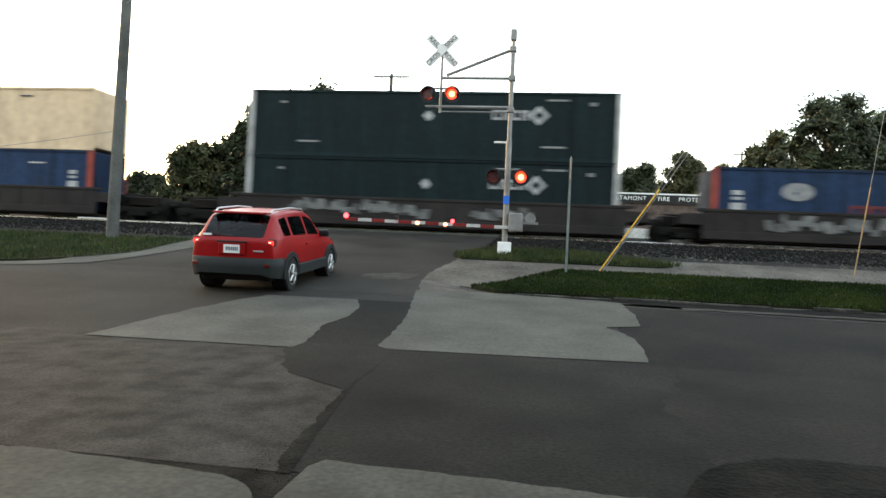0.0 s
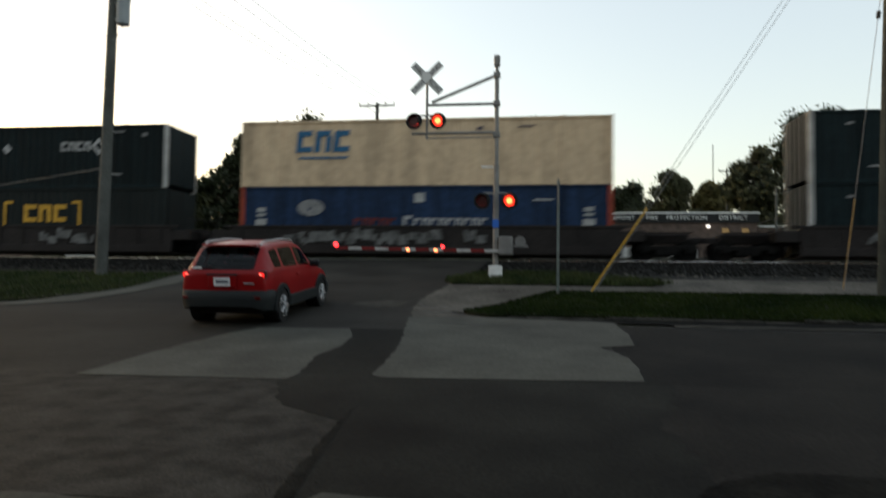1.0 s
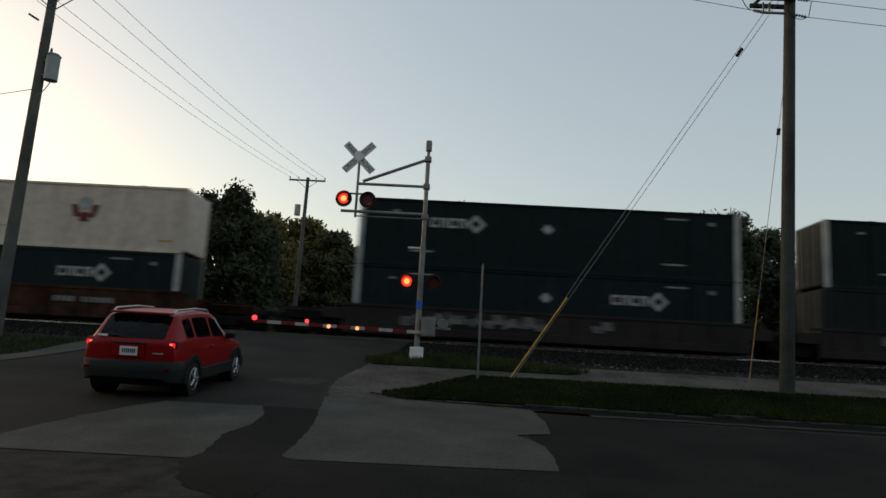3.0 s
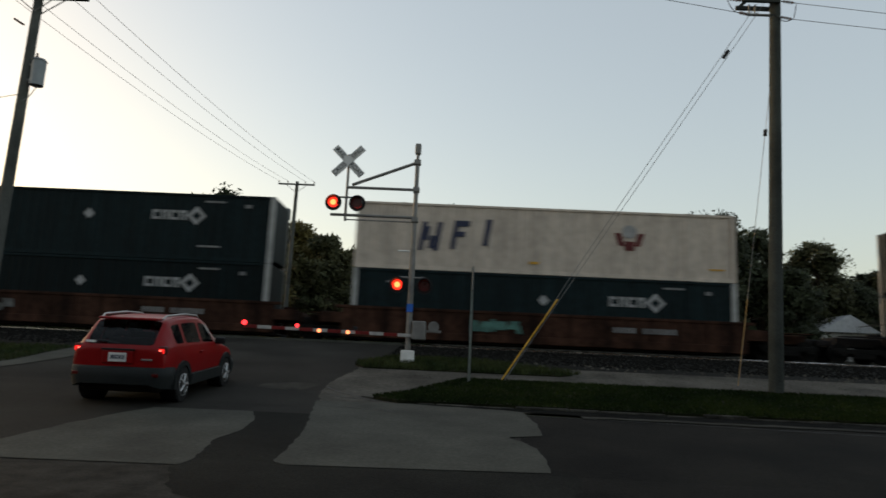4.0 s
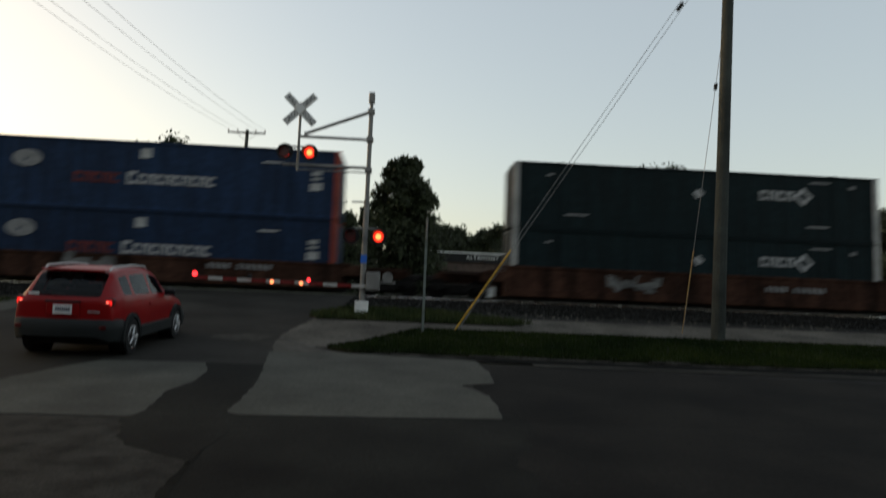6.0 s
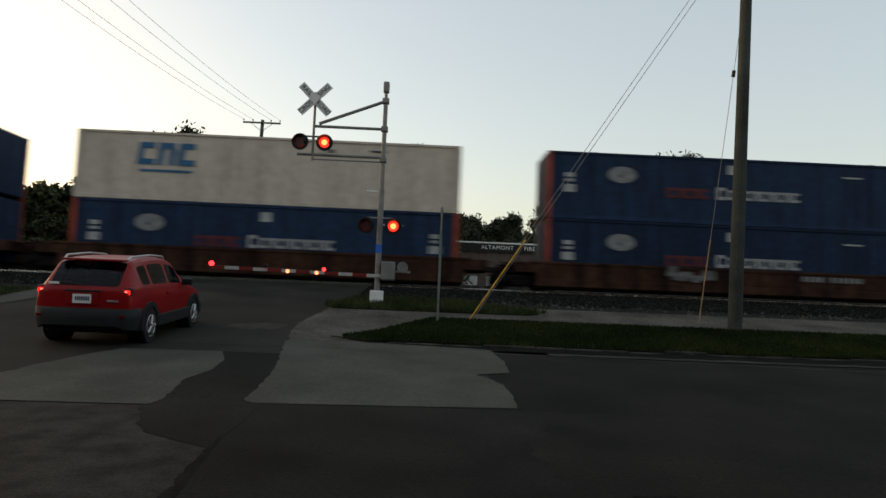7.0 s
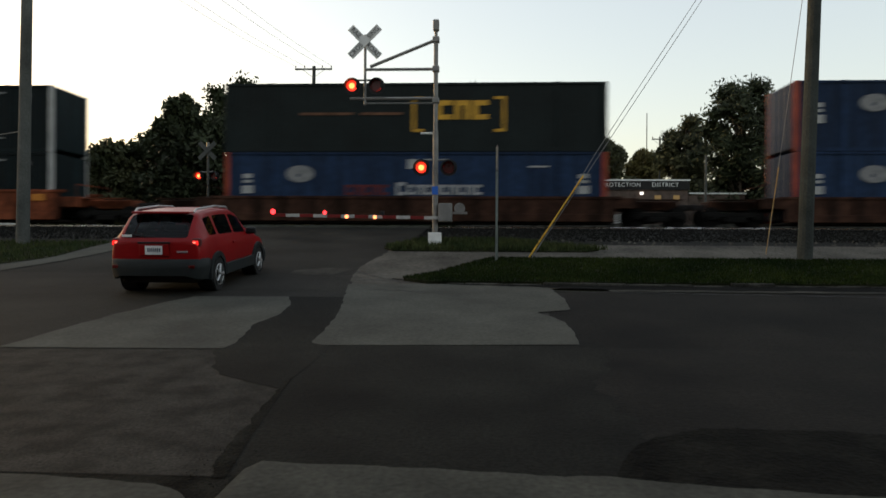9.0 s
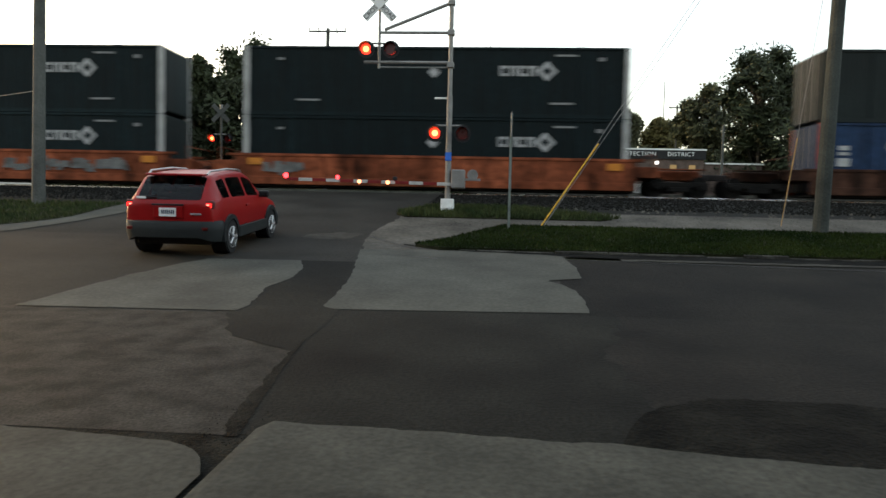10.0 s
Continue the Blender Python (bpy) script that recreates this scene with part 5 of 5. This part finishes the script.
    part("badge", abox(0.42, 0.62, -2.115, -2.10, 0.80, 0.83, bevel=0.004), ALLOY, t)
    return t


red_car()


# ---- trees ----
def tree(x, y, height, width, material, seed, trunk=0.35, leaf=0.34, n=3400, cone=False, lean=0.0):
    rnd = random.Random(seed)
    z0 = gz(y)
    t = thing("tree", "tall dark conical evergreen" if cone else "leafy broad tree in evening shade", "tree", "trees behind the tracks", m=Matrix.Translation((x, y, z0)))
    bm = tube(bmesh.new(), [(0, 0, -0.2), (0.1, 0, height * 0.3), (0.05, 0.1, height * 0.6), (0, 0, height * 0.9)], trunk, 0.05, n=9)
    lumps = []
    for i in range(130):
        if cone:
            h = rnd.uniform(0.12, 0.97)
            r = width / 2 * (1.02 - h) ** 0.45 * rnd.uniform(0.2, 0.9)
            a = rnd.uniform(0, 6.28)
            lumps.append((Vector((r * math.cos(a), r * math.sin(a), h * height)), width * 0.15 * (1.3 - h)))
        else:
            h = rnd.uniform(0.05, 0.95)
            env = max(math.sin(math.pi * min(1, max(0.05, (h + 0.02) / 1.02))) ** 0.55, 0.8 if h < 0.4 else 0)
            a, r = rnd.uniform(0, 6.28), width / 2 * env * rnd.uniform(0.25, 0.95)
            p = Vector((r * math.cos(a), r * math.sin(a), h * height))
            lumps.append((p, width * rnd.uniform(0.09, 0.16) * (1.15 - 0.3 * h)))
            if i % 3 == 0:
                s = Vector((0.05, 0, height * max(0.18, h - 0.3)))
                tube(bm, [s, s.lerp(p, 0.5) + Vector((0, 0, 0.3)), p], trunk * 0.3, 0.03, n=5)
    part("trunk", bm, BARK, t)
    vs, fs = [], []
    inner = n // 5
    for i in range(n):
        c, r = lumps[rnd.randrange(len(lumps))]
        d = Vector((rnd.gauss(0, 1), rnd.gauss(0, 1), rnd.gauss(0, 0.85)))
        p = c + d.normalized() * r * (rnd.uniform(0.35, 1.15) if i >= inner else rnd.uniform(0.0, 0.6))
        if i < inner and rnd.random() < 0.5:
            p = p * 0.8 + Vector((0, 0, p.z * 0.2))
        u = Vector((rnd.gauss(0, 1), rnd.gauss(0, 1), rnd.gauss(0, 1))).normalized()
        v = u.orthogonal().normalized()
        s = leaf * rnd.uniform(0.5, 1.3) * (2.6 if i < inner else 1.0)
        k = len(vs)
        vs += [p - u * s, p + v * s * 0.45, p + u * s, p - v * s * 0.45]
        fs.append((k, k + 1, k + 2, k + 3))
    me = bpy.data.meshes.new("crown")
    me.from_pydata(vs, [], fs)
    me.materials.append(material)
    cr = new("crown", me)
    cr.parent = t
    return t


# distance, sideways ratio, top ratio, width ratio, leaf colour
TREES = [
    (48, -0.545, 0.150, 0.10, LEAF, False), (50, -0.475, 0.165, 0.11, LEAF_DARK, False), (52, -0.62, 0.10, 0.10, LEAF_DARK, False),
    (44, -0.36, 0.234, 0.20, LEAF_DARK, False), (42, -0.44, 0.222, 0.09, LEAF_DARK, False), (58, -0.30, 0.205, 0.13, LEAF_FALL, False), (66, -0.235, 0.20, 0.11, LEAF_FALL, False),
    (62, -0.19, 0.185, 0.10, LEAF, False), (70, -0.14, 0.168, 0.09, LEAF, False), (72, -0.10, 0.148, 0.08, LEAF_DARK, False),
    (55, -0.008, 0.232, 0.165, LEAF_DARK, True), (85, -0.06, 0.155, 0.07, LEAF_DARK, True), (90, 0.06, 0.135, 0.10, LEAF_DARK, False), (88, 0.12, 0.14, 0.09, LEAF_DARK, False),
    (80, 0.18, 0.158, 0.08, LEAF, False), (84, 0.235, 0.14, 0.08, LEAF_FALL, False), (74, 0.29, 0.19, 0.09, LEAF, False),
    (64, 0.365, 0.245, 0.15, LEAF_DARK, False), (68, 0.43, 0.22, 0.10, LEAF_DARK, False), (70, 0.52, 0.205, 0.13, LEAF, False), (76, 0.60, 0.165, 0.10, LEAF_DARK, False),
    (62, 0.475, 0.165, 0.10, LEAF_DARK, False), (72, 0.56, 0.145, 0.11, LEAF_DARK, False), (60, 0.70, 0.19, 0.14, LEAF, False), (58, 0.84, 0.20, 0.14, LEAF_DARK, False), (95, -0.42, 0.12, 0.10, LEAF, False), (90, -0.74, 0.10, 0.09, LEAF_DARK, False),
]
for i, (y, u, k, w, m, cone) in enumerate(TREES):
    tree(u * y, y, 1.6 + k * y - gz(y), w * y, m, 300 + i, cone=cone, leaf=0.11 + 0.0018 * y, n=20000)

# far woods
rnd = random.Random(5)
vs, fs = [], []
for i in range(16000):
    x = rnd.uniform(-260, 260)
    y = rnd.uniform(125, 150)
    top = 9 + 3.0 * noise.noise((x * 0.03, 1.0, 2.0)) + 2.0 * noise.noise((x * 0.13, 4.0, 2.0))
    p = Vector((x, y, 1.3 + max(1, top) * rnd.random() ** 0.6))
    u = Vector((rnd.gauss(0, 1), rnd.gauss(0, 1), rnd.gauss(0, 1))).normalized()
    v = u.orthogonal().normalized()
    k = len(vs)
    vs += [p - u * 1.1, p + v * 0.7, p + u * 1.1, p - v * 0.7]
    fs.append((k, k + 1, k + 2, k + 3))
me = bpy.data.meshes.new("far_woods")
me.from_pydata(vs, [], fs)
me.materials.append(LEAF_DARK)
tagged(new("far_woods", me), "low dark line of far woods", "woods", kind="stuff")

# ---- buildings behind the tracks ----
BY = 62.0
fire = thing("station_building", "low brown brick building with a lettered white-edged fascia", "building", m=Matrix.Translation((0, BY, gz(BY))))
bt = 1.6 + 0.0962 * BY - gz(BY)
b2 = 1.6 + 0.0780 * BY - gz(BY)
part("wall", abox(1.0, 18.2, 0, 12, -0.2, bt - 0.9), BRICKWALL, fire)
part("fascia", abox(0.9, 18.3, -0.15, 12.1, bt - 0.9, bt - 0.12), BLACK, fire, "dark fascia board")
part("coping", abox(0.85, 18.35, -0.2, 12.15, bt - 0.12, bt), WHITE, fire, "white roof edge")
part("wing_wall", abox(18.32, 23.2, 0.3, 11, -0.2, b2 - 0.12), BRICKWALL, fire)
part("wing_coping", abox(18.36, 23.3, 0.15, 11.1, b2 - 0.12, b2), WHITE, fire)
for word, x in (("ALTAMONT", 6.6), ("FIRE", 9.5), ("PROTECTION", 12.4), ("DISTRICT", 16.2)):
    lettering(word, 0.5, Matrix.Translation((x, -0.17, bt - 0.48)) @ Matrix.Rotation(radians(90), 4, "X"), WHITE, fire, "fascia_lettering", spread=1.12)
for x in (15.6, 17.2):
    part("window", abox(x - 0.27, x + 0.27, -0.06, 0.05, bt - 1.85, bt - 1.38), WARM_LIT, fire, "small warm lit window")
for x in (3.2, 7.4, 11.6):
    part("garage_door", abox(x - 1.7, x + 1.7, -0.08, 0.05, 0, 3.2), SIDING, fire)
part("wall_lamp", abox(14.0, 14.3, -0.35, -0.1, bt - 1.35, bt - 1.1, bevel=0.05), YARD_LIT, fire)

shed = thing("shed", "small building with a pale metal gable roof", "building", m=Matrix.Translation((0.56 * 66, 66, gz(66))))
part("wall", abox(-2.6, 2.6, 0, 7, -0.2, 5.2), SIDING, shed)
bm = bmesh.new()
g = [bm.verts.new(p) for p in ((-2.9, -0.4, 5.1), (2.9, -0.4, 5.1), (0, -0.4, 6.75), (-2.9, 7.4, 5.1), (2.9, 7.4, 5.1), (0, 7.4, 6.75))]
for f in ((0, 1, 2), (5, 4, 3), (0, 2, 5, 3), (1, 4, 5, 2), (0, 3, 4, 1)):
    bm.faces.new([g[i] for i in f])
part("roof", bm, ROOFGREY, shed)


def house(x, y, w, d, h, wall, roof):
    t = thing("house", "distant low building with pale roof", "building", "distant buildings", m=Matrix.Translation((x, y, gz(y))))
    part("wall", abox(-w / 2, w / 2, 0, d, -0.2, h), wall, t)
    bm = bmesh.new()
    a, b = w / 2 + 0.3, h - 0.05
    g = [bm.verts.new(p) for p in ((-a, -0.3, b), (a, -0.3, b), (a, d + 0.3, b), (-a, d + 0.3, b), (-a, d / 2, b + d * 0.22), (a, d / 2, b + d * 0.22))]
    for f in ((0, 1, 5, 4), (3, 4, 5, 2), (0, 4, 3), (1, 2, 5), (0, 3, 2, 1)):
        bm.faces.new([g[i] for i in f])
    part("roof", bm, roof, t)
    for i in range(int(w // 3)):
        part("window", abox(-w / 2 + 1 + i * 3, -w / 2 + 2.1 + i * 3, -0.05, 0.03, 1.0, 2.1), CARGLASS, t)
    return t


house(-56, 84, 12, 8, 4.0, SIDING, ROOFGREY)
house(-72, 92, 14, 8, 5.0, BRICKWALL, ROOFGREY)
house(-48, 78, 6, 6, 3.4, SIDING, RUST)

# added wall, none known there; it fills the gap under the train
low = thing("low_wall", "long low concrete wall added beyond the tracks", "wall", m=Matrix.Translation((0, 46, gz(46))))
for i in range(16):
    part("wall_panel", abox(-1.5 + i * 4.0, 2.47 + i * 4.0, 0, 0.25, -0.2, 3.10 - gz(46) + 0.03 * (i % 3), bevel=0.02), KERB, low)

# thin poles in the distance
for u, k, y, arm in ((0.254, 0.157, 75, 0.9), (0.2357, 0.19, 160, 0), (-0.62, 0.14, 110, 0), (0.318, 0.13, 58, 0), (-0.10, 0.165, 95, 0.8)):
    b = Vector((u * y, y, gz(y)))
    p, d = pole("thin far pole against the sky", b, b + Vector((0, 0, 1.6 + k * y - gz(y))), 0.12, 0.09, group="far poles")
    if arm:
        crossarm(p, d + Vector((0, 0, -0.3)), arm, 0.0, (-arm + 0.1, arm - 0.1))

yl = thing("yard_lamp", "small bright yard lamp on a thin pole", "lamp", m=Matrix.Translation((-0.3467 * 46, 46, gz(46))))
part("post", atube([(0, 0, -0.1), (0, 0, 5.0)], 0.06, n=8), GALV, yl)
part("lamp", tube(bmesh.new(), [(0, -0.1, 5.0), (0, -0.1, 5.25)], 0.13, n=10), YARD_LIT, yl)


# ---- unseen house across the street behind the viewer, added to cut sky light ----
sky_block_house = thing("house", "unseen plain long house added behind the viewer to cut sky light", "house", m=Matrix.Translation((0, -9, 0)))
part("wall", abox(-32, 32, -9, 0, -0.2, 6.0), BRICKWALL, sky_block_house)
bm = bmesh.new()
g = [bm.verts.new(p) for p in ((-33, 0.6, 5.9), (33, 0.6, 5.9), (33, -9.6, 5.9), (-33, -9.6, 5.9), (-33, -4.5, 9.5), (33, -4.5, 9.5))]
for f in ((0, 1, 5, 4), (3, 4, 5, 2), (0, 4, 3), (1, 2, 5), (0, 3, 2, 1)):
    bm.faces.new([g[i] for i in f])
part("roof", bm, TIMBER, sky_block_house)


# ---- what moves ----
# seconds, and metres by which the train is ahead of its even speed
RUN = [(-1.0, 0), (0.0, -0.04), (1.0, -0.02), (1.5, -0.05), (2.0, 0.1), (2.5, 0.04), (4.0, 0.04), (4.5, 0.02), (5.0, -0.42), (5.5, 0.2), (6.0, 0.19), (7.5, 0.42), (8.0, -0.28), (8.5, -0.11), (9.0, -0.05), (9.25, -0.15), (9.5, -1.1), (9.75, -0.1), (10.0, 0), (11.0, 0)]


def motions():
    for o in TRAIN:
        x, y, z = o.location
        walk(o, [(t, pose(x + SPEED * t + d, y, z)) for t, d in RUN])
    # the added discs slide back and forth to imitate the lamps' flashing
    flips = [0.25 + 0.590 * i for i in range(17)]
    for sh, left in SHUTTERS + GATE_SH:
        back = 0.10 if (sh, left) in SHUTTERS else 0.06
        lit, rows = not left, []
        for t in [-0.1] + flips:
            if rows:
                rows.append((t - 0.034, pose(0, back if lit else 0, 0)))
                lit = not lit
            rows.append((t, pose(0, back if lit else 0, 0)))
        rows.append((10.1, rows[-1][1]))
        walk(sh, rows)


motions()
